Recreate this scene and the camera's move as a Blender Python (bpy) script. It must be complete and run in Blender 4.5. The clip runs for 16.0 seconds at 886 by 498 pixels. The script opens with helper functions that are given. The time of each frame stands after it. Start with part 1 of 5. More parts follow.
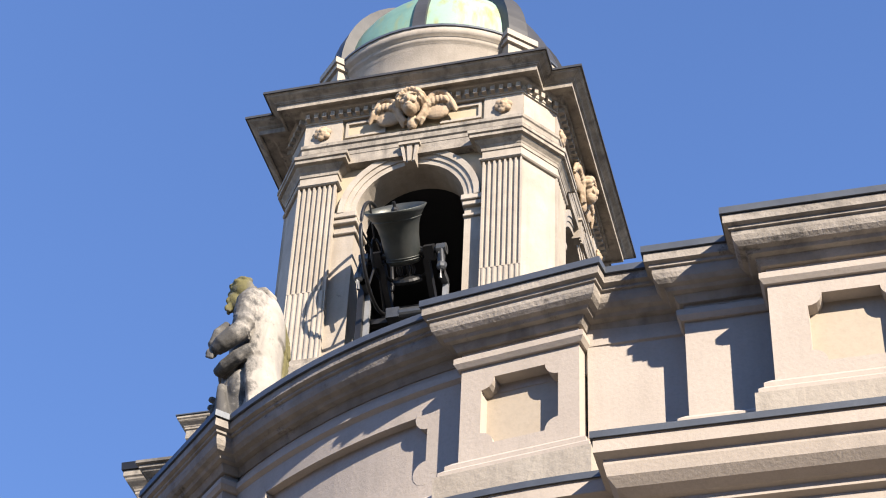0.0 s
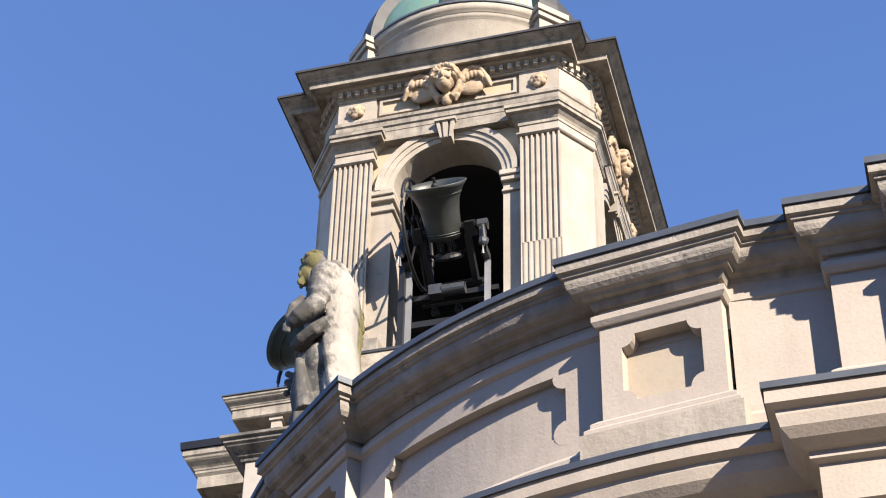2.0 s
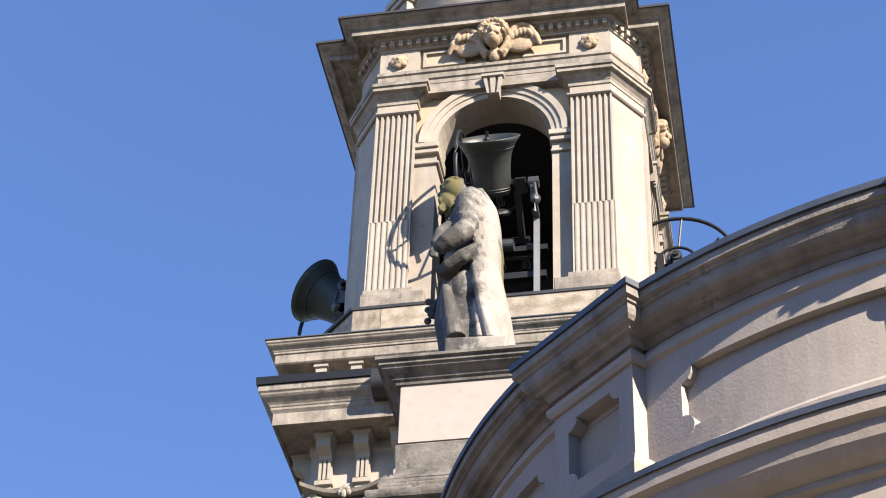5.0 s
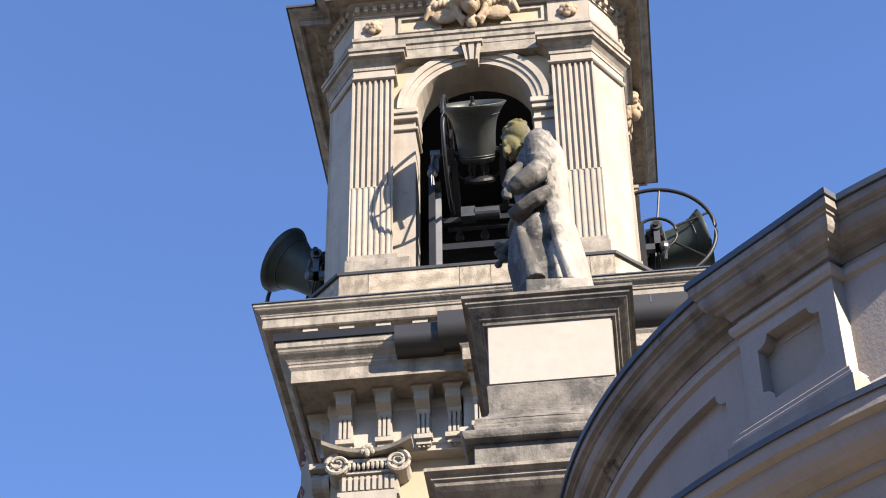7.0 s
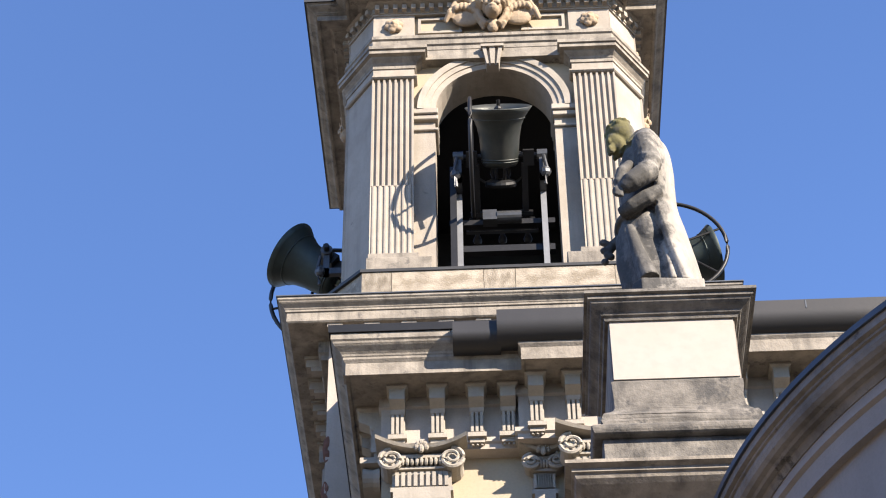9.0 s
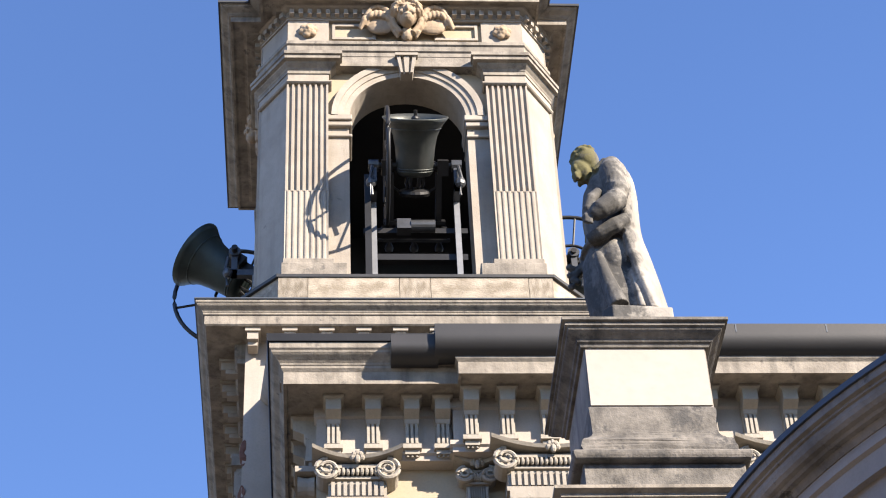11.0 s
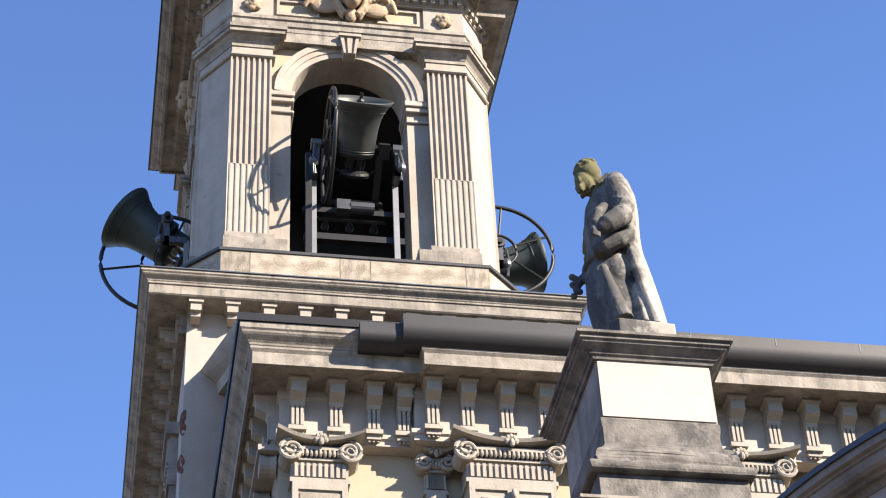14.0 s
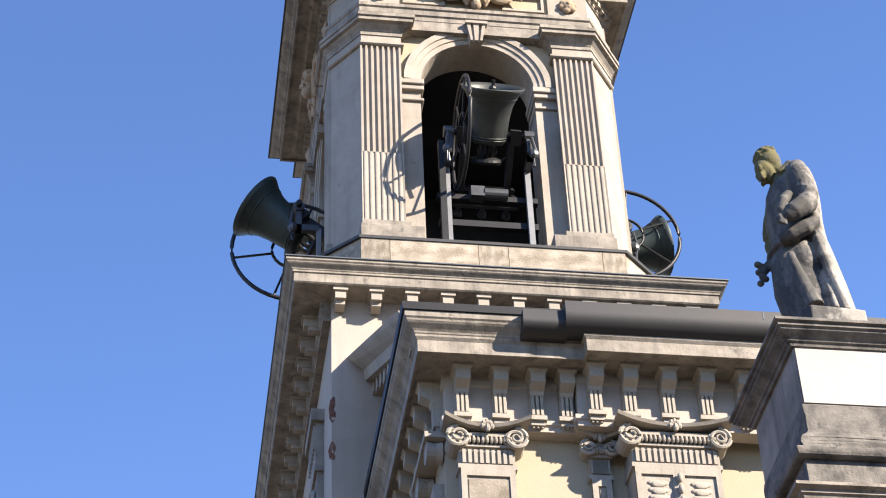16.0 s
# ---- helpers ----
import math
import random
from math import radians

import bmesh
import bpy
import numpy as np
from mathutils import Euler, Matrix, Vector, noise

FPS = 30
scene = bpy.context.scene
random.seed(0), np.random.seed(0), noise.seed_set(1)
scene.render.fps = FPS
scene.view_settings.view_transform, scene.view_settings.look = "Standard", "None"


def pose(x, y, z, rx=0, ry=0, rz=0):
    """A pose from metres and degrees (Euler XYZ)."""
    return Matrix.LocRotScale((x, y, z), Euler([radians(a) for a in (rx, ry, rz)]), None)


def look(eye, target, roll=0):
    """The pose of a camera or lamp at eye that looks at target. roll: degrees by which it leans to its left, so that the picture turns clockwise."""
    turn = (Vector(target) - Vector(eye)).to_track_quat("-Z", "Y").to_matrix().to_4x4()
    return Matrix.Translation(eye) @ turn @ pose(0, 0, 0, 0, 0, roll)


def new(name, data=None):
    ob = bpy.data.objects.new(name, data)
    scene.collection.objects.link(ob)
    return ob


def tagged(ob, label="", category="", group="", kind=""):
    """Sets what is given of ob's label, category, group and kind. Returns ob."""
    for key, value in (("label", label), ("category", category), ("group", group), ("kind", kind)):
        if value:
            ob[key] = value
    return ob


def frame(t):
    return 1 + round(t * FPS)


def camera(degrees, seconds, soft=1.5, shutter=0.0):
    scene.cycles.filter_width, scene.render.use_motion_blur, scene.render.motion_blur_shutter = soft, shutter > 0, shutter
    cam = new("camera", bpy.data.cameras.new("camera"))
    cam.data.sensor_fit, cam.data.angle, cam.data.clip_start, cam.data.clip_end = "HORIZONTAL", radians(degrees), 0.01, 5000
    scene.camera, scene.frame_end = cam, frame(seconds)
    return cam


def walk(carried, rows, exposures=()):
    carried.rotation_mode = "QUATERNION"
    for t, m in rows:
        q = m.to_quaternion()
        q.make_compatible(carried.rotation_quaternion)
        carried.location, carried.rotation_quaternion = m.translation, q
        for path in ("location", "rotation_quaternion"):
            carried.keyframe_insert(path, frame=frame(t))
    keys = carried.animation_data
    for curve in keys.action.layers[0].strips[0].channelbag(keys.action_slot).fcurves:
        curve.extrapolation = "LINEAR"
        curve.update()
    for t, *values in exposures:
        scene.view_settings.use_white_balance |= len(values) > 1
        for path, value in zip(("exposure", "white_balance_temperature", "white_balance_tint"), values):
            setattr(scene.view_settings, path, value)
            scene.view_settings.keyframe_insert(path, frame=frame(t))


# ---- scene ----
cam = camera(24.7, 16.0, soft=1.1)
PATH = [
    (0, (7.824, -24.181, 1.013), (7.397, -22.735, 2.327), 2.9),
    (0.5, (7.617, -24.282, 0.954), (7.189, -22.82, 2.25), 2.2),
    (1, (7.419, -24.293, 0.971), (6.995, -22.817, 2.251), 1.7),
    (1.5, (7.18, -24.251, 0.977), (6.765, -22.778, 2.265), 1.2),
    (2, (6.882, -24.177, 0.971), (6.467, -22.719, 2.275), 1.4),
    (2.5, (6.472, -24.121, 1.01), (6.052, -22.685, 2.337), 2.3),
    (3, (6.035, -24.177, 1.012), (5.607, -22.755, 2.351), 3.5),
    (3.5, (5.643, -24.021, 0.976), (5.22, -22.589, 2.307), 4.4),
    (4, (5.216, -23.846, 0.959), (4.821, -22.392, 2.273), 4.3),
    (4.2, (4.978, -23.829, 0.925), (4.599, -22.364, 2.233), 4.0),
    (6.3, (2.667, -23.48, 0.871), (2.475, -21.978, 2.178), -0.4),
    (6.5, (2.404, -23.388, 0.822), (2.224, -21.886, 2.13), -0.5),
    (7, (1.95, -23.275, 0.809), (1.79, -21.77, 2.117), -0.8),
    (7.5, (1.38, -23.171, 0.841), (1.241, -21.672, 2.158), -0.8),
    (8, (0.847, -23.09, 0.766), (0.742, -21.596, 2.093), -1.0),
    (8.2, (0.666, -23.058, 0.742), (0.565, -21.564, 2.068), -0.7),
    (10.3, (-1.087, -23.468, 0.785), (-1.028, -21.954, 2.091), -2.0),
    (10.5, (-1.175, -23.444, 0.844), (-1.105, -21.932, 2.151), -2.1),
    (11, (-1.468, -23.595, 0.789), (-1.345, -22.087, 2.096), -2.9),
    (11.5, (-1.68, -23.765, 0.747), (-1.516, -22.254, 2.047), -3.2),
    (12, (-2.052, -23.855, 0.761), (-1.853, -22.338, 2.049), -3.3),
    (12.5, (-2.428, -23.908, 0.774), (-2.201, -22.388, 2.053), -3.0),
    (13, (-2.691, -24.081, 0.812), (-2.428, -22.563, 2.088), -2.8),
    (13.5, (-3.017, -24.156, 0.831), (-2.726, -22.642, 2.106), -3.0),
    (14, (-3.392, -24.102, 0.811), (-3.089, -22.586, 2.08), -3.1),
    (14.5, (-3.745, -24.127, 0.808), (-3.439, -22.609, 2.075), -3.4),
    (15, (-4.068, -24.22, 0.811), (-3.774, -22.702, 2.079), -3.5),
    (15.5, (-4.509, -24.128, 0.832), (-4.236, -22.602, 2.095), -3.1),
    (16, (-4.836, -24.156, 0.801), (-4.576, -22.62, 2.055), -2.7),
]
walk(cam, [(t, look(eye, target, roll)) for t, eye, target, roll in PATH], [(0, 1.70), (4.2, 1.71), (6.5, 1.75), (10.5, 1.82), (16, 1.82)])

# ---- world, sun, exposure ----
SUN_TO = Vector((1.12, -1.0, 0.82)).normalized()      # towards the sun
sun_el = math.asin(SUN_TO.z)
sun_az = math.atan2(SUN_TO.x, SUN_TO.y)
world = bpy.data.worlds.new("sky")
scene.world = world
world.use_nodes = True
wn, wl = world.node_tree.nodes, world.node_tree.links
wn.clear()
sky = wn.new("ShaderNodeTexSky")
sky.sky_type = "NISHITA"
sky.sun_disc = False
sky.sun_elevation = sun_el
sky.sun_rotation = -sun_az
sky.altitude = 100.0
sky.air_density, sky.dust_density, sky.ozone_density = 1.0, 0.0, 2.0
back = wn.new("ShaderNodeBackground")
back.inputs["Strength"].default_value = 0.068
wout = wn.new("ShaderNodeOutputWorld")
tint = wn.new("ShaderNodeMix")
tint.data_type, tint.blend_type = "RGBA", "MULTIPLY"
tint.inputs[0].default_value = 1.0
tint.inputs[7].default_value = (0.84, 0.965, 1.29, 1)
wl.new(sky.outputs[0], tint.inputs[6])
wl.new(tint.outputs[2], back.inputs[0])
wl.new(back.outputs[0], wout.inputs[0])
sun_data = bpy.data.lights.new("sun", "SUN")
sun_data.energy = 5.0
sun_data.angle = radians(0.55)
sun_data.color = (1.0, 0.88, 0.745)
sun = new("sun", sun_data)
sun.matrix_world = look(SUN_TO * 60, (0, 0, 0))


# ---- materials ----
def material(name, base, second, rough=0.85, metal=0.0, scale=1.4, fine=30.0, bump=0.25, streak=0.0, streak_col=None, depth=0.012, contrast=(0.35, 0.7), spots=None, rand=0.0, lichen=None):
    dim = 0.47
    base, second = tuple(c * dim for c in base), tuple(c * dim for c in second)
    streak_col = tuple(c * dim for c in streak_col) if streak_col else None
    spots = (spots[0], tuple(c * dim for c in spots[1])) if spots else None
    m = bpy.data.materials.new(name)
    m.use_nodes = True
    n, l = m.node_tree.nodes, m.node_tree.links
    bsdf = n["Principled BSDF"]
    bsdf.inputs["Roughness"].default_value = rough
    bsdf.inputs["Metallic"].default_value = metal
    co = n.new("ShaderNodeTexCoord")

    def nz(sc, detail=5.0, stretch=None, rough_=0.6):
        t = n.new("ShaderNodeTexNoise")
        t.inputs["Scale"].default_value = sc
        t.inputs["Detail"].default_value = detail
        t.inputs["Roughness"].default_value = rough_
        if stretch:
            mp = n.new("ShaderNodeMapping")
            mp.inputs["Scale"].default_value = stretch
            l.new(co.outputs["Object"], mp.inputs["Vector"])
            l.new(mp.outputs[0], t.inputs["Vector"])
        else:
            l.new(co.outputs["Object"], t.inputs["Vector"])
        return t

    def ramp(src, a, b):
        r = n.new("ShaderNodeMapRange")
        r.inputs["From Min"].default_value, r.inputs["From Max"].default_value = a, b
        l.new(src, r.inputs["Value"])
        return r.outputs[0]

    def mix(fac, a, b, mode="MIX"):
        x = n.new("ShaderNodeMix")
        x.data_type, x.blend_type = "RGBA", mode
        if isinstance(fac, float):
            x.inputs[0].default_value = fac
        else:
            l.new(fac, x.inputs[0])
        for slot, v in ((6, a), (7, b)):
            if isinstance(v, tuple):
                x.inputs[slot].default_value = (*v, 1)
            else:
                l.new(v, x.inputs[slot])
        return x.outputs[2]

    big = nz(scale)
    small = nz(fine, 4.0)
    col = mix(ramp(big.outputs[0], *contrast), base, second)
    grey = tuple(c * 0.72 for c in base)
    f2 = n.new("ShaderNodeMath")
    f2.operation = "MULTIPLY"
    f2.inputs[1].default_value = 0.45
    l.new(ramp(small.outputs[0], 0.45, 0.75), f2.inputs[0])
    col = mix(f2.outputs[0], col, grey)
    if streak:
        st = nz(2.2, 4.0, (2.5, 2.5, 0.18))
        f3 = n.new("ShaderNodeMath")
        f3.operation = "MULTIPLY"
        f3.inputs[1].default_value = streak
        l.new(ramp(st.outputs[0], 0.5, 0.72), f3.inputs[0])
        col = mix(f3.outputs[0], col, streak_col or tuple(c * 0.5 for c in base))
    if spots:
        sp = nz(3.5, 8.0, None, 0.75)
        col = mix(ramp(sp.outputs[0], spots[0], spots[0] + 0.08), col, spots[1])
    if lichen:      # shade, with some grime, painted on the front; growth on the head, and on the flank beyond a depth
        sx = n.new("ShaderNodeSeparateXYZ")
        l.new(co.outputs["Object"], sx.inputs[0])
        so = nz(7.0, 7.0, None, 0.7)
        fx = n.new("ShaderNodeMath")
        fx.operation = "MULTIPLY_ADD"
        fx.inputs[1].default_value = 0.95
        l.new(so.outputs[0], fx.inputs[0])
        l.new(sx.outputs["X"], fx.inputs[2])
        # patchy dark tones that carry the front's shade in the colour
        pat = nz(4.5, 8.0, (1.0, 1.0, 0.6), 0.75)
        shade_grime = mix(ramp(pat.outputs[0], 0.45, 0.66), (0.040, 0.038, 0.035), (0.125, 0.117, 0.106))
        col = mix(ramp(fx.outputs[0], 2.04, 1.86), col, shade_grime)
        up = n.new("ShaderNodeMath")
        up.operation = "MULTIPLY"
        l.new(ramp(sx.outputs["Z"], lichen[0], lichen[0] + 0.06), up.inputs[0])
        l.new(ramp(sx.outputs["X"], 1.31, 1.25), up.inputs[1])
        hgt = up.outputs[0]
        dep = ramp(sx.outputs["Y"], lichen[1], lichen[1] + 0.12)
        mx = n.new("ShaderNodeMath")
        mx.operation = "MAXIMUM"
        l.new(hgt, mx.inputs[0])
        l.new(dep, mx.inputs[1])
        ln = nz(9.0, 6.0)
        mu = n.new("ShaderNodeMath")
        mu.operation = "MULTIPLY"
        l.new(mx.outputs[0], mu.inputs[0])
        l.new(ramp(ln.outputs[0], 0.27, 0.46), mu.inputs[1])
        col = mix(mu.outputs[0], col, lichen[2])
    if rand:
        oi = n.new("ShaderNodeObjectInfo")
        hv = n.new("ShaderNodeHueSaturation")
        mr = n.new("ShaderNodeMapRange")
        mr.inputs["To Min"].default_value, mr.inputs["To Max"].default_value = 1 - rand, 1 + rand
        l.new(oi.outputs["Random"], mr.inputs["Value"])
        l.new(mr.outputs[0], hv.inputs["Value"])
        l.new(col, hv.inputs["Color"])
        col = hv.outputs[0]
    l.new(col, bsdf.inputs["Base Color"])
    bp = n.new("ShaderNodeBump")
    bp.inputs["Strength"].default_value = bump
    bp.inputs["Distance"].default_value = depth
    l.new(small.outputs[0], bp.inputs["Height"])
    l.new(bp.outputs[0], bsdf.inputs["Normal"])
    return m


M_STONE = material("pale_stone", (0.60, 0.54, 0.45), (0.48, 0.42, 0.345), streak=0.45, streak_col=(0.30, 0.265, 0.22), bump=0.45, scale=2.6, spots=(0.63, (0.27, 0.24, 0.20)))
M_TOWER = material("tower_stone", (0.62, 0.55, 0.46), (0.48, 0.415, 0.34), streak=0.45, streak_col=(0.36, 0.31, 0.25), scale=2.4, bump=0.4, spots=(0.64, (0.34, 0.29, 0.23)), rand=0.06)
M_MOULD = material("grimy_moulding_stone", (0.55, 0.485, 0.40), (0.25, 0.215, 0.175), streak=0.7, streak_col=(0.13, 0.115, 0.10), scale=3.2, bump=0.6, spots=(0.58, (0.19, 0.17, 0.15)))
M_PLASTER = material("cream_plaster", (0.69, 0.605, 0.52), (0.60, 0.52, 0.44), scale=1.3, fine=45, bump=0.2, streak=0.3, streak_col=(0.43, 0.385, 0.325), spots=(0.68, (0.45, 0.40, 0.34)))
M_OCHRE = material("ochre_plaster", (0.68, 0.57, 0.39), (0.63, 0.52, 0.37), scale=1.2, bump=0.12, streak=0.15, streak_col=(0.55, 0.46, 0.33))
M_OCTO = material("peach_plaster", (0.66, 0.57, 0.44), (0.62, 0.52, 0.40), scale=1.2, bump=0.1)
M_GREYST = material("weathered_stone", (0.56, 0.50, 0.43), (0.27, 0.24, 0.20), scale=2.2, streak=0.6, streak_col=(0.15, 0.135, 0.12), bump=0.7, spots=(0.58, (0.16, 0.145, 0.125)))
M_SOOT = material("stained_stone", (0.37, 0.335, 0.29), (0.085, 0.078, 0.07), scale=4.5, streak=0.7, streak_col=(0.09, 0.085, 0.08), bump=0.7, spots=(0.55, (0.10, 0.095, 0.09)))
M_DARKST = material("soot_stone", (0.20, 0.185, 0.17), (0.10, 0.095, 0.09), scale=2.5, bump=0.5)
M_MARBLE = material("white_marble_panel", (0.66, 0.605, 0.54), (0.60, 0.53, 0.45), scale=1.0, fine=9, bump=0.05, rough=0.6)
M_PLINTH = material("patched_plinth_stone", (0.62, 0.54, 0.43), (0.27, 0.215, 0.15), scale=3.6, bump=0.8, streak=0.3, spots=(0.53, (0.31, 0.255, 0.185)), rand=0.22)
M_LEAD = material("lead_flashing", (0.15, 0.17, 0.20), (0.10, 0.115, 0.14), rough=0.5, metal=0.3, scale=3, bump=0.1)
M_DLEAD = material("dark_lead_roof", (0.085, 0.085, 0.088), (0.05, 0.05, 0.052), rough=0.55, metal=0.2, scale=2, bump=0.15)
M_GUTTER = material("dark_gutter_metal", (0.040, 0.038, 0.041), (0.028, 0.028, 0.031), rough=0.55, metal=0.1, scale=2, bump=0.08)
M_COPPER = material("green_copper", (0.22, 0.42, 0.34), (0.13, 0.28, 0.24), rough=0.7, scale=1.3, streak=0.6, streak_col=(0.30, 0.33, 0.13), bump=0.15)
M_COPPER2 = material("bright_green_copper", (0.42, 0.62, 0.47), (0.34, 0.55, 0.43), rough=0.65, scale=1.0, streak=0.95, streak_col=(0.40, 0.36, 0.10), bump=0.12)
M_BRONZE = material("bell_bronze", (0.13, 0.135, 0.125), (0.065, 0.08, 0.075), rough=0.5, metal=0.55, scale=3, streak=0.4, bump=0.1)
M_VERDI = material("green_bell_bronze", (0.06, 0.09, 0.085), (0.04, 0.055, 0.055), rough=0.55, metal=0.4, scale=3, streak=0.4, bump=0.1)
M_IRON = material("black_iron", (0.028, 0.028, 0.03), (0.018, 0.018, 0.02), rough=0.5, metal=0.4, scale=5, bump=0.1)
M_STEEL = material("grey_steel", (0.16, 0.165, 0.175), (0.10, 0.105, 0.11), rough=0.45, metal=0.6, scale=5, bump=0.05)
M_POST = material("pale_painted_steel", (0.34, 0.35, 0.37), (0.25, 0.26, 0.28), rough=0.55, scale=4, bump=0.05)
# near-black colour stands in for the deep shade inside the belfry
M_INSIDE = material("belfry_shade_plaster", (0.020, 0.020, 0.023), (0.012, 0.012, 0.014), scale=1.2, bump=0.1)
M_ANGEL = material("terracotta_stone", (0.62, 0.48, 0.33), (0.50, 0.36, 0.23), scale=6, bump=0.3, depth=0.02)
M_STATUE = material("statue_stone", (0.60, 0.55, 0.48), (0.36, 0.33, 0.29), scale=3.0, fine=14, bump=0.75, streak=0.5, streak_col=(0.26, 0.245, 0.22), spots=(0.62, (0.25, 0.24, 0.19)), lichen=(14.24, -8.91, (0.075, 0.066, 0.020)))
M_LICHEN = material("lichen_stone", (0.26, 0.25, 0.12), (0.17, 0.165, 0.10), scale=8, fine=25, bump=0.5)
M_BRICK = material("exposed_brick", (0.30, 0.13, 0.08), (0.22, 0.10, 0.07), scale=6, bump=0.4)
M_UNSEEN_WALL = material("unseen_wall_plaster", (0.15, 0.13, 0.11), (0.12, 0.105, 0.09), scale=0.4, bump=0.1)
M_GROUND = material("paving", (0.46, 0.41, 0.35), (0.38, 0.345, 0.29), scale=0.5, bump=0.3)


# ---- geometry helpers ----
def part(name, bm, mat, parent=None, label="", smooth=False):
    bmesh.ops.recalc_face_normals(bm, faces=bm.faces)
    me = bpy.data.meshes.new(name)
    bm.to_mesh(me)
    bm.free()
    me.materials.append(mat)
    if smooth:
        me.shade_smooth()
    ob = new(name, me)
    if parent is not None:
        attach(ob, parent)
    if label:
        tagged(ob, label)
    return ob


def attach(ob, parent):
    ob.parent = parent
    ob.matrix_parent_inverse = world_of(parent).inverted()


def world_of(ob):
    m = ob.matrix_parent_inverse @ ob.matrix_basis if ob.parent is not None else ob.matrix_basis
    return world_of(ob.parent) @ m if ob.parent is not None else m


def piece(name, mesh, m, parent):
    ob = new(name, mesh)
    ob.matrix_basis = m
    attach(ob, parent)
    return ob


def as_mesh(name, bm, mat, smooth=False):
    bmesh.ops.recalc_face_normals(bm, faces=bm.faces)
    me = bpy.data.meshes.new(name)
    bm.to_mesh(me)
    bm.free()
    me.materials.append(mat)
    if smooth:
        me.shade_smooth()
    return me


def thing(name, place, label, category, group="", kind=""):
    e = new(name)
    e.empty_display_size = 0.3
    e.matrix_basis = Matrix.Translation(place)
    return tagged(e, label, category, group, kind)


def box(bm, x0, x1, y0, y1, z0, z1, m=None):
    vs = [bm.verts.new((x, y, z)) for x in (x0, x1) for y in (y0, y1) for z in (z0, z1)]
    for f in ((0, 1, 3, 2), (4, 6, 7, 5), (0, 4, 5, 1), (2, 3, 7, 6), (0, 2, 6, 4), (1, 5, 7, 3)):
        bm.faces.new([vs[i] for i in f])
    if m is not None:
        bmesh.ops.transform(bm, matrix=m, verts=vs)
    return vs


def prism(bm, poly, z0, z1, m=None):
    lo = [bm.verts.new((x, y, z0)) for x, y in poly]
    hi = [bm.verts.new((x, y, z1)) for x, y in poly]
    bm.faces.new(lo[::-1])
    bm.faces.new(hi)
    for i in range(len(poly)):
        j = (i + 1) % len(poly)
        bm.faces.new((lo[i], lo[j], hi[j], hi[i]))
    if m is not None:
        bmesh.ops.transform(bm, matrix=m, verts=lo + hi)
    return lo + hi


def mitres(path, closed):
    """Unit-offset vectors to the right of the way along the path."""
    n, out = len(path), []
    for i in range(n):
        a = path[i - 1] if (closed or i > 0) else None
        c = path[(i + 1) % n] if (closed or i < n - 1) else None
        b = path[i]
        dirs = []
        if a is not None:
            dirs.append(Vector((b[0] - a[0], b[1] - a[1])).normalized())
        if c is not None:
            dirs.append(Vector((c[0] - b[0], c[1] - b[1])).normalized())
        ns = [Vector((d.y, -d.x)) for d in dirs]
        if len(ns) == 1:
            out.append(ns[0])
        else:
            s = ns[0] + ns[1]
            out.append(s / max(0.2, 1 + ns[0].dot(ns[1])))
    return out


def loft(bm, path, profile, closed=False, m=None):
    """A moulding: profile points (out, z) carried along the path; out is to the right of the way. Solid: the profile is closed."""
    off = mitres(path, closed)
    rings = [[bm.verts.new((p[0] + o.x * u, p[1] + o.y * u, z)) for u, z in profile] for p, o in zip(path, off)]
    k = len(profile)
    n = len(path)
    for i in range(n if closed else n - 1):
        a, b = rings[i], rings[(i + 1) % n]
        for j in range(k):
            jj = (j + 1) % k
            bm.faces.new((a[j], a[jj], b[jj], b[j]))
    if not closed:
        bm.faces.new(rings[0][::-1])
        bm.faces.new(rings[-1])
    vs = [v for r in rings for v in r]
    if m is not None:
        bmesh.ops.transform(bm, matrix=m, verts=vs)
    return vs


def cyma(o0, z0, o1, z1, n=6):
    """An S-shaped run of profile points from (o0, z0) to (o1, z1)."""
    pts = []
    for i in range(n + 1):
        t = i / n
        pts.append((o0 + (o1 - o0) * (0.5 - 0.5 * math.cos(math.pi * t)), z0 + (z1 - z0) * t))
    return pts


def revolve(bm, profile, steps=24, m=None, a0=0.0, a1=2 * math.pi):
    full = abs(a1 - a0 - 2 * math.pi) < 1e-6
    cols = steps if full else steps + 1
    rings = []
    for i in range(cols):
        a = a0 + (a1 - a0) * i / steps
        rings.append([bm.verts.new((r * math.cos(a), r * math.sin(a), z)) for r, z in profile])
    for i in range(steps):
        a, b = rings[i], rings[(i + 1) % cols]
        for j in range(len(profile) - 1):
            try:
                bm.faces.new((a[j], b[j], b[j + 1], a[j + 1]))
            except ValueError:
                pass
    vs = [v for r in rings for v in r]
    if m is not None:
        bmesh.ops.transform(bm, matrix=m, verts=vs)
    return vs


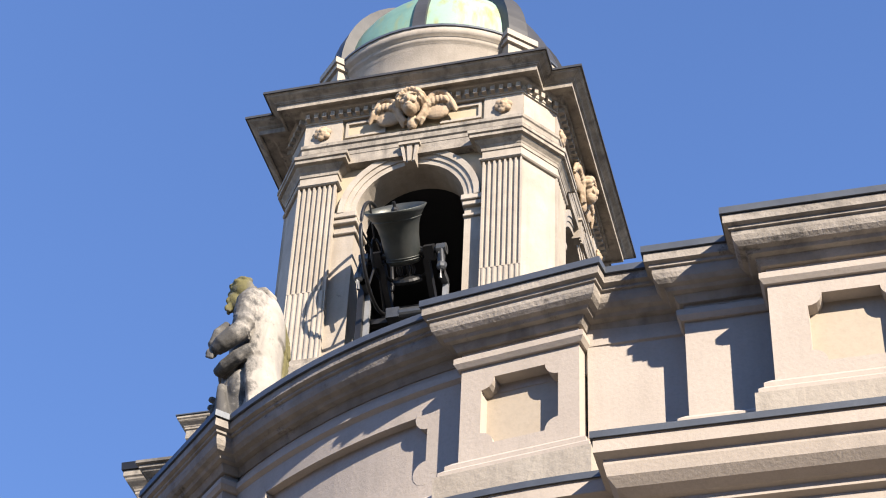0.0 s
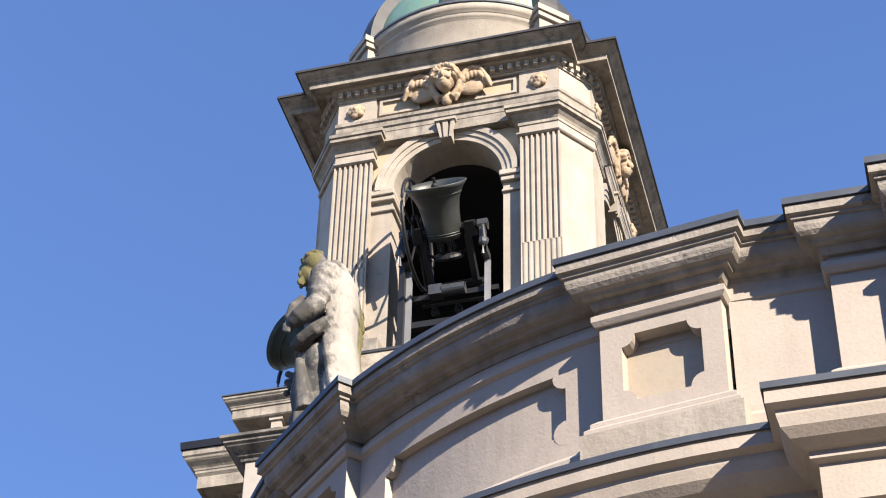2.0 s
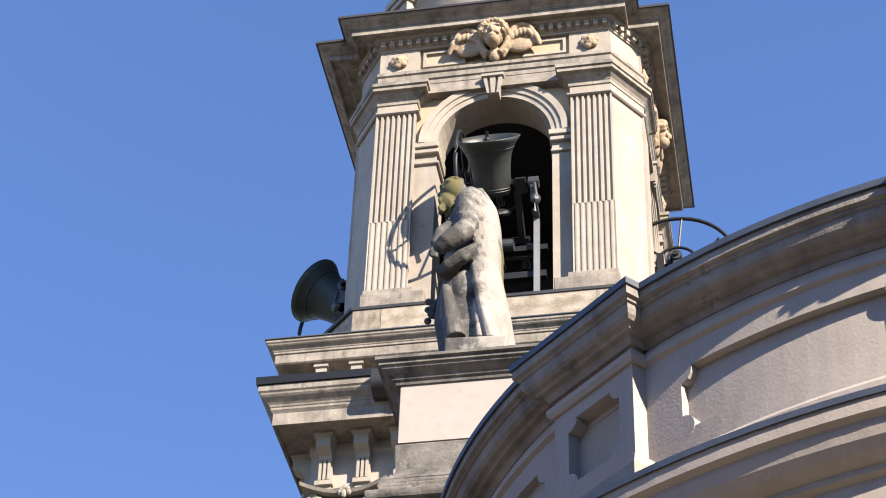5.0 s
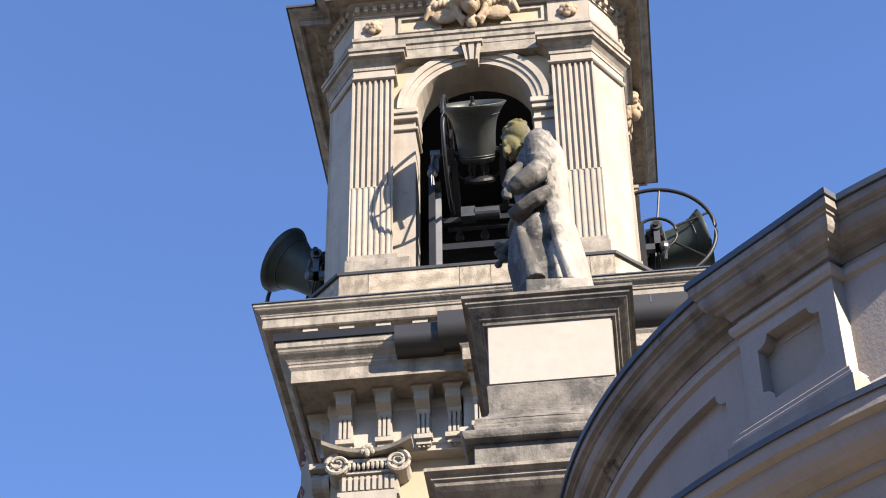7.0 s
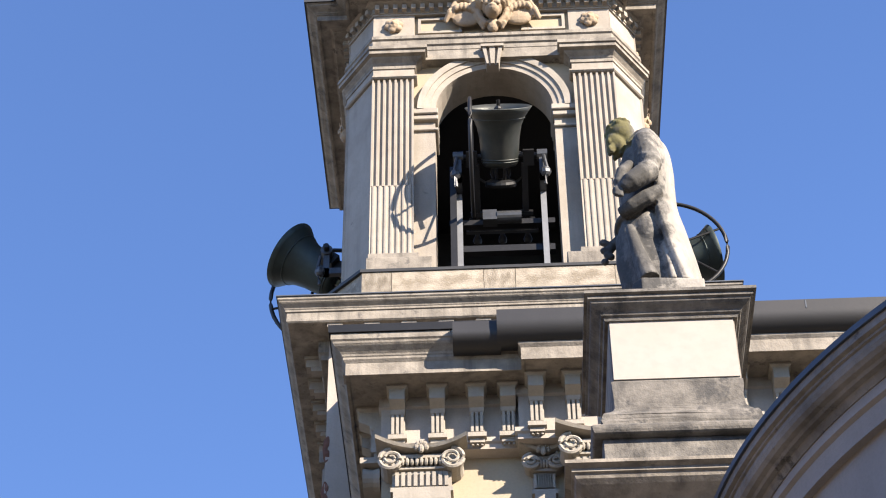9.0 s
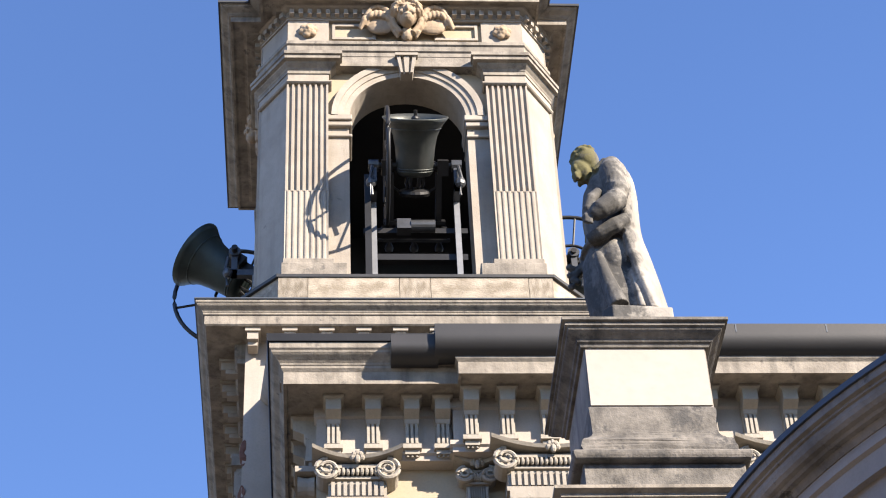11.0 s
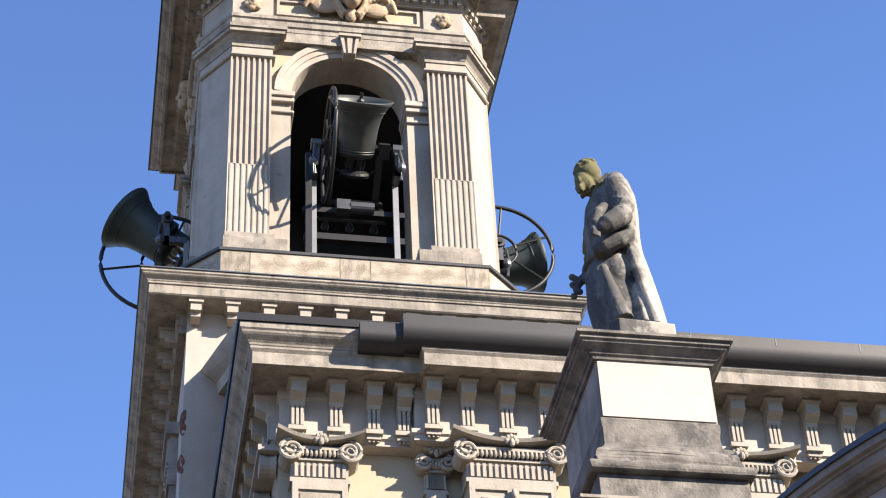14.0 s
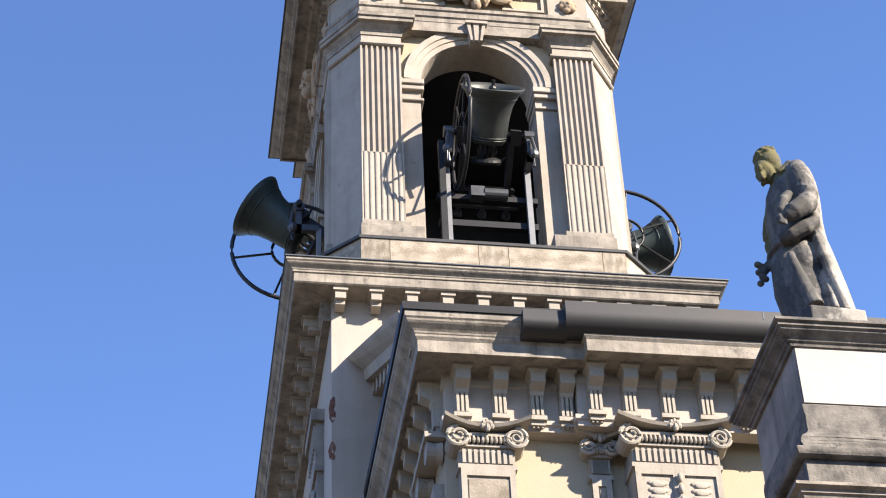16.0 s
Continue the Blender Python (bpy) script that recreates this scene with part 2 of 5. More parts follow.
def tube(bm, pts, r, sides=8, closed=False):
    pts = [Vector(p) for p in pts]
    n = len(pts)
    rings = []
    for i, p in enumerate(pts):
        a = pts[i - 1] if (closed or i) else p
        b = pts[(i + 1) % n] if (closed or i < n - 1) else p
        d = (b - a).normalized()
        q = d.to_track_quat("Z", "Y").to_matrix()
        rad = r[i] if isinstance(r, (list, tuple)) else r
        rings.append([bm.verts.new(p + q @ Vector((rad * math.cos(2 * math.pi * k / sides), rad * math.sin(2 * math.pi * k / sides), 0))) for k in range(sides)])
    for i in range(n if closed else n - 1):
        a, b = rings[i], rings[(i + 1) % n]
        if closed and i == n - 1:
            best = min(range(sides), key=lambda s: sum((a[k].co - b[(k + s) % sides].co).length for k in range(sides)))
            b = b[best:] + b[:best]
        for k in range(sides):
            bm.faces.new((a[k], a[(k + 1) % sides], b[(k + 1) % sides], b[k]))
    if not closed:
        bm.faces.new(rings[0][::-1])
        bm.faces.new(rings[-1])


def blob(bm, c, r, seg=12, ring=8, m=None):
    d = bmesh.ops.create_uvsphere(bm, u_segments=seg, v_segments=ring, radius=1.0)
    mm = Matrix.Translation(c) @ (m or Matrix.Identity(4)) @ Matrix.Diagonal((*r, 1))
    bmesh.ops.transform(bm, matrix=mm, verts=d["verts"])
    return d["verts"]


def roughen(bm, amount, size, seed=0.0):
    for v in bm.verts:
        d = noise.noise_vector(v.co / size + Vector((seed, seed * 2, 3.1)))
        v.co += d * amount


def melt(ob, size, rounds):
    """Makes one carved skin of the shapes joined in a mesh."""
    r = ob.modifiers.new("skin", "REMESH")
    r.mode, r.voxel_size, r.use_smooth_shade = "VOXEL", size, True
    s = ob.modifiers.new("soft", "SMOOTH")
    s.factor, s.iterations = 0.5, rounds
    return ob

# ---- ground ----
bm = bmesh.new()
box(bm, -900, 900, -900, 900, -1.0, -0.7)
ground = tagged(part("ground", bm, M_GROUND), "grey-brown stone paving of the street", "ground", kind="structure")
# unseen plain walls added behind and beside the camera to cut skylight and bounce
for nm, (x0, x1, y0, y1, h) in (("wall_south", (-60, 60, -46, -44, 14)), ("wall_west", (-21, -19, -44, 30, 15)), ("wall_east", (44, 46, -44, 40, 15))):
    bm = bmesh.new()
    box(bm, x0, x1, y0, y1, -0.7, h)
    tagged(part(nm, bm, M_UNSEEN_WALL), "unseen plain wall added to cut skylight", "wall", kind="structure")

# ---- bell tower ----
TC = Vector((0.0, 2.66, 0.0))
tower = thing("bell_tower", (0.1, 2.66, -1.2), "cream stone baroque bell tower with fluted pilasters and a copper dome", "bell tower")


def turn(k):
    return Matrix.Translation(TC) @ Matrix.Rotation(k * math.pi / 2, 4, "Z")


def ring8(f, w):
    """A square plan of half size f with its corners cut, front edges w to either side."""
    return [(-w, -f), (w, -f), (f, -w), (f, w), (w, f), (-w, f), (-f, w), (-f, -w)]


def ring_notch(h, w):
    return [(-w, -h), (w, -h), (w, -w), (h, -w), (h, w), (w, w), (w, h), (-w, h), (-w, w), (-h, w), (-h, -w), (-w, -w)]


T0 = Matrix.Translation(TC)

# lower shaft
SX0, SX1, SY0, SY1 = -2.52, 2.75, -0.30, 6.0
bm = bmesh.new()
prism(bm, [(SX0, SY0), (SX1, SY0), (SX1, SY1), (SX0, SY1)], -1.2, 19.220)
part("shaft_wall", bm, M_PLASTER, tower)
rect = [(SX0, SY0), (SX1, SY0), (SX1, SY1), (SX0, SY1)]
bm = bmesh.new()
prof = [(-0.3, 18.840), (0.06, 18.840), (0.06, 18.920), (0.10, 18.960), (0.10, 19.160), (0.51, 19.180), (0.53, 19.200), (0.53, 19.350), (0.55, 19.360), (0.55, 19.390)] + cyma(0.56, 19.400, 0.64, 19.490) + [(0.66, 19.510), (0.66, 19.550), (0.1, 19.620), (-0.3, 19.640)]
off_l = [(SX0 - 0.06, SY0 + 0.14), (SX1 + 0.06, SY0 + 0.14), (SX1 + 0.06, SY1), (SX0 - 0.06, SY1)]
loft(bm, off_l, prof, True)
prism(bm, [(SX0, SY0), (SX1, SY0), (SX1, SY1), (SX0, SY1)], 19.220, 19.640)
part("shaft_cornice", bm, M_MOULD, tower)
bm = bmesh.new()
loft(bm, off_l, [(0.60, 19.553), (0.68, 19.553), (0.68, 19.572), (0.1, 19.645), (0.1, 19.620)], True)
part("cornice_flashing", bm, M_LEAD, tower, "thin lead flashing")
# blocks under the cornice
bm = bmesh.new()
box(bm, -0.08, 0.08, -0.27, 0.0, -0.13, 0.0)
box(bm, -0.11, 0.11, -0.30, 0.0, 0.0, 0.06)
box(bm, -0.07, 0.07, -0.20, 0.0, -0.20, -0.13)
me_mod = as_mesh("modillion", bm, M_TOWER)
for i in range(11):
    piece("modillion", me_mod, Matrix.Translation((SX0 + 0.13 + i * 0.535 - 0.02, SY0 - 0.04, 19.120)), tower)
for i in range(11):
    piece("modillion", me_mod, Matrix.Translation((SX0 - 0.1, SY0 + 0.5 + i * 0.535, 19.120)) @ Matrix.Rotation(-math.pi / 2, 4, "Z"), tower)
    piece("modillion", me_mod, Matrix.Translation((SX1 + 0.1, SY0 + 0.5 + i * 0.535, 19.120)) @ Matrix.Rotation(math.pi / 2, 4, "Z"), tower)
# shaded side pilasters of the shaft with scrolled capitals
for y0 in (1.3, 4.6):
    bm = bmesh.new()
    box(bm, SX0 - 0.10, SX0 + 0.02, y0 - 0.42, y0 + 0.42, -1.2, 16.9)
    box(bm, SX0 - 0.14, SX0 + 0.02, y0 - 0.46, y0 + 0.46, 16.9, 17.0)
    box(bm, SX0 - 0.13, SX0 + 0.02, y0 - 0.44, y0 + 0.44, 17.0, 17.75)
    box(bm, SX0 - 0.20, SX0 + 0.02, y0 - 0.52, y0 + 0.52, 17.75, 17.95)
    for s in range(7):
        box(bm, SX0 - 0.16, SX0 - 0.12, y0 - 0.40 + s * 0.125, y0 - 0.35 + s * 0.125, 17.3, 17.72)
    revolve(bm, [(0.0, 0.0), (0.05, 0.0), (0.06, 0.03), (0.1, 0.0), (0.12, 0.05), (0.17, 0.0), (0.22, 0.05), (0.26, 0.0)], 20, Matrix.Translation((SX0 - 0.13, y0, 16.55)) @ Matrix.Rotation(-math.pi / 2, 4, "Y"))
    part("side_pilaster", bm, M_GREYST, tower, "grey weathered pilaster")
# patches where plaster fell off
for (py, pz, sy, sz) in ((SY0, 17.2, 0.10, 0.22), (SY0, 16.5, 0.13, 0.16)):
    bm = bmesh.new()
    blob(bm, (SX0 + 0.01, py, pz), (0.05, 0.012, sz), 10, 8)
    roughen(bm, 0.03, 0.1, pz)
    part("brick_patch", bm, M_BRICK, tower, "exposed red brick patch")

# plinth of the belfry, in stones with a lead capping
bm = bmesh.new()
prism(bm, ring8(2.95, 2.07), 19.50, 20.39, T0)
part("plinth", bm, M_PLINTH, tower, "patched brownish stone plinth")
bm = bmesh.new()
box(bm, 0, 1, -0.03, 0.02, 0, 1)
me_slab = as_mesh("plinth_stone", bm, M_PLINTH)
for k in (0, 1, 3):
    xs = [-2.07, -1.62, -0.25, 0.22, 1.7, 2.07]
    for a, b in zip(xs[:-1], xs[1:]):
        piece("plinth_stone", me_slab, turn(k) @ Matrix.Translation((a + 0.004, -2.95, 19.6)) @ Matrix.Diagonal((b - a - 0.008, 1, 0.79, 1)), tower)
bm = bmesh.new()
loft(bm, ring8(2.95, 2.07), [(-1.2, 20.39), (0.05, 20.39), (0.06, 20.435), (-0.5, 20.47), (-1.2, 20.47)], True, T0)
part("plinth_flashing", bm, M_DLEAD, tower, "dark metal capping")

# belfry corner piers
PF, PW, WALL = 2.62, 1.98, 2.46
Z0 = 20.46
for k in range(4):
    bm = bmesh.new()
    prism(bm, [(1.34, -PF), (PW, -PF), (PF, -PW), (PF, -1.34), (1.95, -1.34), (1.34, -1.95)], Z0, 26.5, turn(k))
    part("corner_pier", bm, M_TOWER, tower)

# wall with an arched opening, on each side
OW, SPR, RA = 0.97, 24.22, 0.97
for k in range(4):
    bm = bmesh.new()
    prism(bm, [(-1.36, -WALL), (-OW, -WALL), (-OW, -1.86), (-1.36, -1.86)], Z0, SPR, turn(k))
    prism(bm, [(OW, -WALL), (1.36, -WALL), (1.36, -1.86), (OW, -1.86)], Z0, SPR, turn(k))
    n = 20
    fr = []
    for yy in (-WALL, -1.86):
        arc = [bm.verts.new((-RA * math.cos(math.pi * i / n), yy, SPR + RA * math.sin(math.pi * i / n))) for i in range(n + 1)]
        topv = [bm.verts.new((-1.36 + 2.72 * i / n, yy, 26.4)) for i in range(n + 1)]
        lowl, lowr = bm.verts.new((-1.36, yy, SPR)), bm.verts.new((1.36, yy, SPR))
        for i in range(n):
            bm.faces.new((arc[i], arc[i + 1], topv[i + 1], topv[i]))
        bm.faces.new((lowl, arc[0], topv[0]))
        bm.faces.new((lowr, topv[n], arc[n]))
        fr.append((arc, topv))
    for i in range(n):
        bm.faces.new((fr[0][0][i], fr[1][0][i], fr[1][0][i + 1], fr[0][0][i + 1]))
    bm.verts.ensure_lookup_table()
    vs = bm.verts[16:]
    bmesh.ops.transform(bm, matrix=turn(k), verts=vs)
    part("arch_wall", bm, M_TOWER, tower, "warm cream plaster")
    # ochre fields beside the arch
    bm = bmesh.new()
    ri, n = RA + 0.27, 16
    for s in (-1, 1):
        inner = [bm.verts.new((s * ri * math.cos(math.radians(4 + 80 * i / n)), -WALL - 0.006, SPR + ri * math.sin(math.radians(4 + 80 * i / n)))) for i in range(n + 1)]
        outer = [bm.verts.new((s * 1.335, -WALL - 0.006, SPR + 0.09 + 1.08 * min(1, i / (n * 0.5)))) if i <= n * 0.5 else bm.verts.new((s * (1.335 - 1.2 * (i - n * 0.5) / (n * 0.5)), -WALL - 0.006, SPR + 1.17)) for i in range(n + 1)]
        for i in range(n):
            if inner[i].co.z < outer[i].co.z + 1e-4 or i < n * 0.6:
                bm.faces.new((inner[i], inner[i + 1], outer[i + 1], outer[i]))
    bmesh.ops.transform(bm, matrix=turn(k), verts=bm.verts)
    part("ochre_field", bm, M_OCHRE, tower, "ochre plaster field")
    # archivolt in three steps
    bm = bmesh.new()
    steps = [(RA - 0.005, RA + 0.09, 0.05), (RA + 0.09, RA + 0.18, 0.085), (RA + 0.18, RA + 0.29, 0.125)]
    for r0, r1, d in steps:
        loop = []
        for i in range(25):
            a = math.pi * i / 24
            c, s = -math.cos(a), math.sin(a)
            loop.append([bm.verts.new((c * r, y, SPR + s * r)) for r, y in ((r0, -WALL + 0.02), (r0, -WALL - d), (r1, -WALL - d - 0.012), (r1, -WALL + 0.02))])
        for i in range(24):
            for j in range(4):
                bm.faces.new((loop[i][j], loop[i][(j + 1) % 4], loop[i + 1][(j + 1) % 4], loop[i + 1][j]))
        bm.faces.new(loop[0])
        bm.faces.new(loop[-1])
    bmesh.ops.transform(bm, matrix=turn(k), verts=bm.verts)
    part("archivolt", bm, M_TOWER, tower)
    # keystone, a grooved wedge under a small cap
    bm = bmesh.new()
    outline = [(-1, -0.22), (-0.62, -0.22), (-0.62, -0.17), (-0.3, -0.17), (-0.3, -0.22), (0.3, -0.22), (0.3, -0.17), (0.62, -0.17), (0.62, -0.22), (1, -0.22), (1, 0.0), (-1, 0.0)]
    low = [bm.verts.new((x * 0.10, y - WALL, 25.13)) for x, y in outline]
    top = [bm.verts.new((x * 0.165, y - WALL - (0.05 if y < 0 else 0.0), 25.47)) for x, y in outline]
    for i in range(len(outline)):
        bm.faces.new((low[i - 1], low[i], top[i], top[i - 1]))
    bm.faces.new(low[::-1])
    bm.faces.new(top)
    bmesh.ops.transform(bm, matrix=turn(k), verts=bm.verts)
    part("keystone", bm, M_TOWER, tower)
    bm = bmesh.new()
    box(bm, -0.19, 0.19, -WALL - 0.30, -WALL, 25.465, 25.52)
    bmesh.ops.transform(bm, matrix=turn(k), verts=bm.verts)
    part("keystone_cap", bm, M_TOWER, tower)
    # imposts with panelled jamb strips below
    for s in (-1, 1):
        bm = bmesh.new()
        x0, x1 = sorted((s * (OW - 0.05), s * 1.36))
        box(bm, x0, x1, -WALL - 0.12, -1.9, 24.12, 24.24)
        box(bm, x0 + 0.02, x1 - 0.0, -WALL - 0.08, -1.9, 24.02, 24.12)
        box(bm, x0 + 0.03, x1, -WALL - 0.05, -1.9, 23.80, 23.86)
        bmesh.ops.bevel(bm, geom=bm.edges, offset=0.012, segments=1, affect="EDGES")
        bmesh.ops.transform(bm, matrix=turn(k), verts=bm.verts)
        part("impost", bm, M_TOWER, tower)
        # pilaster base
        bm = bmesh.new()
        x0, x1 = sorted((s * 1.02, s * 2.06))
        box(bm, x0, x1, -PF - 0.12, -2.3, Z0, 20.90)
        x0, x1 = sorted((s * 1.22, s * 2.03))
        box(bm, x0, x1, -PF - 0.08, -2.3, 20.90, 21.02)
        bmesh.ops.bevel(bm, geom=bm.edges, offset=0.015, segments=1, affect="EDGES")
        bmesh.ops.transform(bm, matrix=turn(k), verts=bm.verts)
        part("pilaster_base", bm, M_MOULD, tower)
        # fluted pilaster, the flutes filled with reeds low down
        for (za, zb, sign) in ((21.02, 22.45, -1), (22.45, 24.86, 1)):
            bm = bmesh.new()
            xa, xb, nf = 1.31, 2.0, 7
            fil = 0.034
            fw = (xb - xa - fil * (nf + 1)) / nf
            line = [(xa, -PF + 0.03), (xa, -PF - 0.04)]
            x = xa + fil
            for i in range(nf):
                for j in range(7):
                    a = math.pi * j / 6
                    d = 0.055 * math.sin(a) * sign
                    line.append((x + fw * (1 - math.cos(a)) / 2, -PF - 0.04 + (d if sign > 0 else 0.012 * (j in (0, 6)) + d * 0.2)))
                x += fw + fil
            line += [(xb, -PF - 0.04), (xb, -PF + 0.03)]
            line = [(px * s, py) for px, py in line]
            prism(bm, line, za, zb, turn(k))
            part("fluted_shaft" if sign > 0 else "reeded_shaft", bm, M_TOWER, tower)

# mouldings round the belfry: neck, slab over each pilaster, upper strip
for k in range(4):
    bm = bmesh.new()
    path = [(1.30, -WALL), (1.30, -PF - 0.04), (PW, -PF - 0.04), (PF + 0.04, -PW), (PF + 0.04, -1.30), (WALL, -1.30)]
    loft(bm, path, [(-0.25, 24.85), (0.02, 24.85), (0.045, 24.87), (0.045, 24.90), (0.02, 24.92), (0.0, 24.93), (0.0, 25.08), (-0.25, 25.08)], False, turn(k))
    part("pilaster_neck", bm, M_TOWER, tower)
for k in range(4):
    bm = bmesh.new()
    path = [(1.30, -WALL), (1.30, -PF - 0.04), (PW, -PF - 0.04), (PF + 0.04, -PW), (PF + 0.04, -1.30), (WALL, -1.30)]
    loft(bm, path, [(-0.12, 25.06), (0.02, 25.08), (0.02, 25.15)] + cyma(0.03, 25.16, 0.12, 25.27, 4) + [(0.19, 25.28), (0.19, 25.35), (0.22, 25.36), (0.22, 25.43), (0.12, 25.45), (-0.12, 25.53)], False, turn(k))
    part("capital_slab", bm, M_MOULD, tower)
    bm = bmesh.new()
    loft(bm, [(-1.30, -WALL), (1.30, -WALL)], [(-0.2, 25.36), (0.10, 25.38), (0.12, 25.47), (0.20, 25.52), (0.20, 25.6), (-0.2, 25.62)], False, turn(k))
    part("architrave", bm, M_MOULD, tower)
bm = bmesh.new()
loft(bm, ring8(PF, PW), [(-0.3, 25.30), (0.03, 25.30), (0.03, 25.62), (0.06, 25.64), (0.07, 25.74), (0.10, 25.76), (0.10, 25.83), (-0.3, 25.86)], True, T0)
part("frieze_strip", bm, M_MOULD, tower)
bm = bmesh.new()
loft(bm, ring8(PF - 0.05, PW), [(-0.5, 25.80), (0.0, 25.80), (0.0, 26.42), (-0.5, 26.42)], True, T0)
part("frieze", bm, M_OCHRE, tower, "ochre plaster frieze")
for k in range(4):
    for s in (-1, 1):
        bm = bmesh.new()
        x0, x1 = sorted((s * 1.30, s * 2.0))
        box(bm, x0, x1, -PF - 0.02, -PF + 0.1, 25.84, 26.40)
        bmesh.ops.transform(bm, matrix=turn(k), verts=bm.verts)
        part("frieze_block", bm, M_TOWER, tower)
        bm = bmesh.new()   # corner face block
        prism(bm, [(PW + 0.03, -PF - 0.012 + 0.03), (PF + 0.012 - 0.03, -PW - 0.03), (PF - 0.2, -PW - 0.03), (PW + 0.03, -PF + 0.2)], 25.84, 26.40, turn(k))
        if s > 0:
            part("corner_block", bm, M_TOWER, tower)
        else:
            bm.free()
        # framed panel beside the relief
        bm = bmesh.new()
        xa, xb = sorted((s * 0.50, s * 1.24))
        for (a, b, c, d) in ((xa, xb, 25.98, 26.03), (xa, xb, 26.30, 26.36), (xa, xa + 0.05, 26.03, 26.30), (xb - 0.05, xb, 26.03, 26.30)):
            box(bm, a, b, -PF + 0.0, -PF + 0.08, c, d)
        bmesh.ops.transform(bm, matrix=turn(k), verts=bm.verts)
        part("frieze_frame", bm, M_TOWER, tower)
        # rosette
        bm = bmesh.new()
        for q in range(6):
            a = q * math.pi / 3 + 0.3
            blob(bm, (s * 1.65 + 0.10 * math.cos(a), -PF - 0.06, 26.12 + 0.10 * math.sin(a)), (0.075, 0.055, 0.065), 8, 6)
            blob(bm, (s * 1.65 + 0.05 * math.cos(a + 0.5), -PF - 0.10, 26.12 + 0.05 * math.sin(a + 0.5)), (0.045, 0.04, 0.045), 8, 6)
        blob(bm, (s * 1.65, -PF - 0.13, 26.12), (0.04, 0.04, 0.04), 8, 6)
        bmesh.ops.transform(bm, matrix=turn(k), verts=bm.verts)
        melt(part("rosette", bm, M_ANGEL, tower, "ochre stone rosette", True), 0.012, 1)
    # winged head relief: a curly head between two raised wings
    bm = bmesh.new()
    hx, hy, hz = 0.02, -PF - 0.17, 26.35
    blob(bm, (hx, hy, hz), (0.125, 0.15, 0.175), 16, 12)
    blob(bm, (hx, hy - 0.03, hz - 0.13), (0.085, 0.11, 0.10), 12, 9)      # jaw
    blob(bm, (hx, hy + 0.10, hz - 0.25), (0.075, 0.07, 0.13), 10, 8)      # neck
    blob(bm, (hx, hy - 0.155, hz - 0.035), (0.022, 0.03, 0.055), 7, 6)    # nose
    blob(bm, (hx, hy - 0.125, hz - 0.135), (0.042, 0.022, 0.016), 8, 6)   # mouth
    for s in (-1, 1):
        blob(bm, (hx + s * 0.055, hy - 0.13, hz + 0.035), (0.05, 0.025, 0.016), 8, 6)
        blob(bm, (hx + s * 0.06, hy - 0.115, hz - 0.075), (0.04, 0.03, 0.04), 8, 6)
    for q in range(17):      # hair
        a = math.pi * (1.3 * q / 16 - 0.15)
        rr = 0.135 + 0.018 * (q % 2)
        blob(bm, (hx + rr * math.cos(a), hy + 0.0, hz + 0.05 + rr * 0.98 * math.sin(a)), (0.048, 0.12, 0.048), 8, 6)
        if 2 < q < 14:
            blob(bm, (hx + 0.8 * rr * math.cos(a), hy - 0.075, hz + 0.06 + rr * 0.8 * math.sin(a)), (0.042, 0.06, 0.042), 8, 6)
    hp = Matrix.Translation((hx, -PF, 26.33))
    bmesh.ops.transform(bm, matrix=hp @ Matrix.Diagonal((1.22, 1.05, 1.22, 1)) @ hp.inverted(), verts=bm.verts)
    for s in (-1, 1):
        # leading edge, curling over at the top like a scroll
        edge = [Vector((hx + s * 0.08, 0, 26.02)), Vector((hx + s * 0.17, 0, 26.16)), Vector((hx + s * 0.22, 0, 26.36)), Vector((hx + s * 0.29, 0, 26.54)), Vector((hx + s * 0.40, 0, 26.61)), Vector((hx + s * 0.51, 0, 26.56)), Vector((hx + s * 0.57, 0, 26.42))]
        for v in edge:
            v.y = -PF - 0.11
        tube(bm, edge, [0.045, 0.055, 0.06, 0.062, 0.06, 0.05, 0.035], 8)
        for q in range(9):      # long flight feathers, fanned out and down
            t = q / 8
            a, b = edge[min(5, int(t * 5) + 1)], edge[min(6, int(t * 5) + 2)]
            p = a.lerp(b, t * 5 - int(t * 5))
            ang = math.radians(-26 + 36 * t)
            d = Vector((s * math.sin(ang + 0.25), 0, -math.cos(ang + 0.25)))
            ln = 0.20 + 0.20 * t
            tube(bm, [p + Vector((0, 0.03, 0)), p + d * ln * 0.55 + Vector((0, 0.015, 0)), p + d * ln + Vector((0, 0.04, 0))], [0.040, 0.046, 0.020], 8)
        for q in range(6):      # short overlapping feathers above them
            t = q / 5
            p = Vector((hx + s * (0.20 + 0.30 * t), -PF - 0.13, 26.20 + 0.24 * math.sin(math.pi * (0.1 + 0.55 * t))))
            blob(bm, p, (0.05, 0.045, 0.085), 8, 6, Matrix.Rotation(s * (0.5 - 0.9 * t), 4, "Y"))
        blob(bm, (hx + s * 0.36, -PF - 0.05, 26.28), (0.22, 0.06, 0.20), 12, 8)
    bmesh.ops.transform(bm, matrix=turn(k) @ Matrix.Translation((0, -PF, 25.90)) @ Matrix.Diagonal((1.2, 1.4, 1.05, 1)) @ Matrix.Translation((0, PF, -25.95)), verts=bm.verts)
    melt(part("winged_relief", bm, M_ANGEL, tower, "ochre stone winged head relief", True), 0.010, 1)

# solid core behind the frieze
bm = bmesh.new()
prism(bm, ring8(PF - 0.07, PW - 0.02), 25.42, 26.45, T0)
part("frieze_core", bm, M_TOWER, tower)
# near-black slab added under the core so the ceiling reads as shaded
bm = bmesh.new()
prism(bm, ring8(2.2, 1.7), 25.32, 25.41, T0)
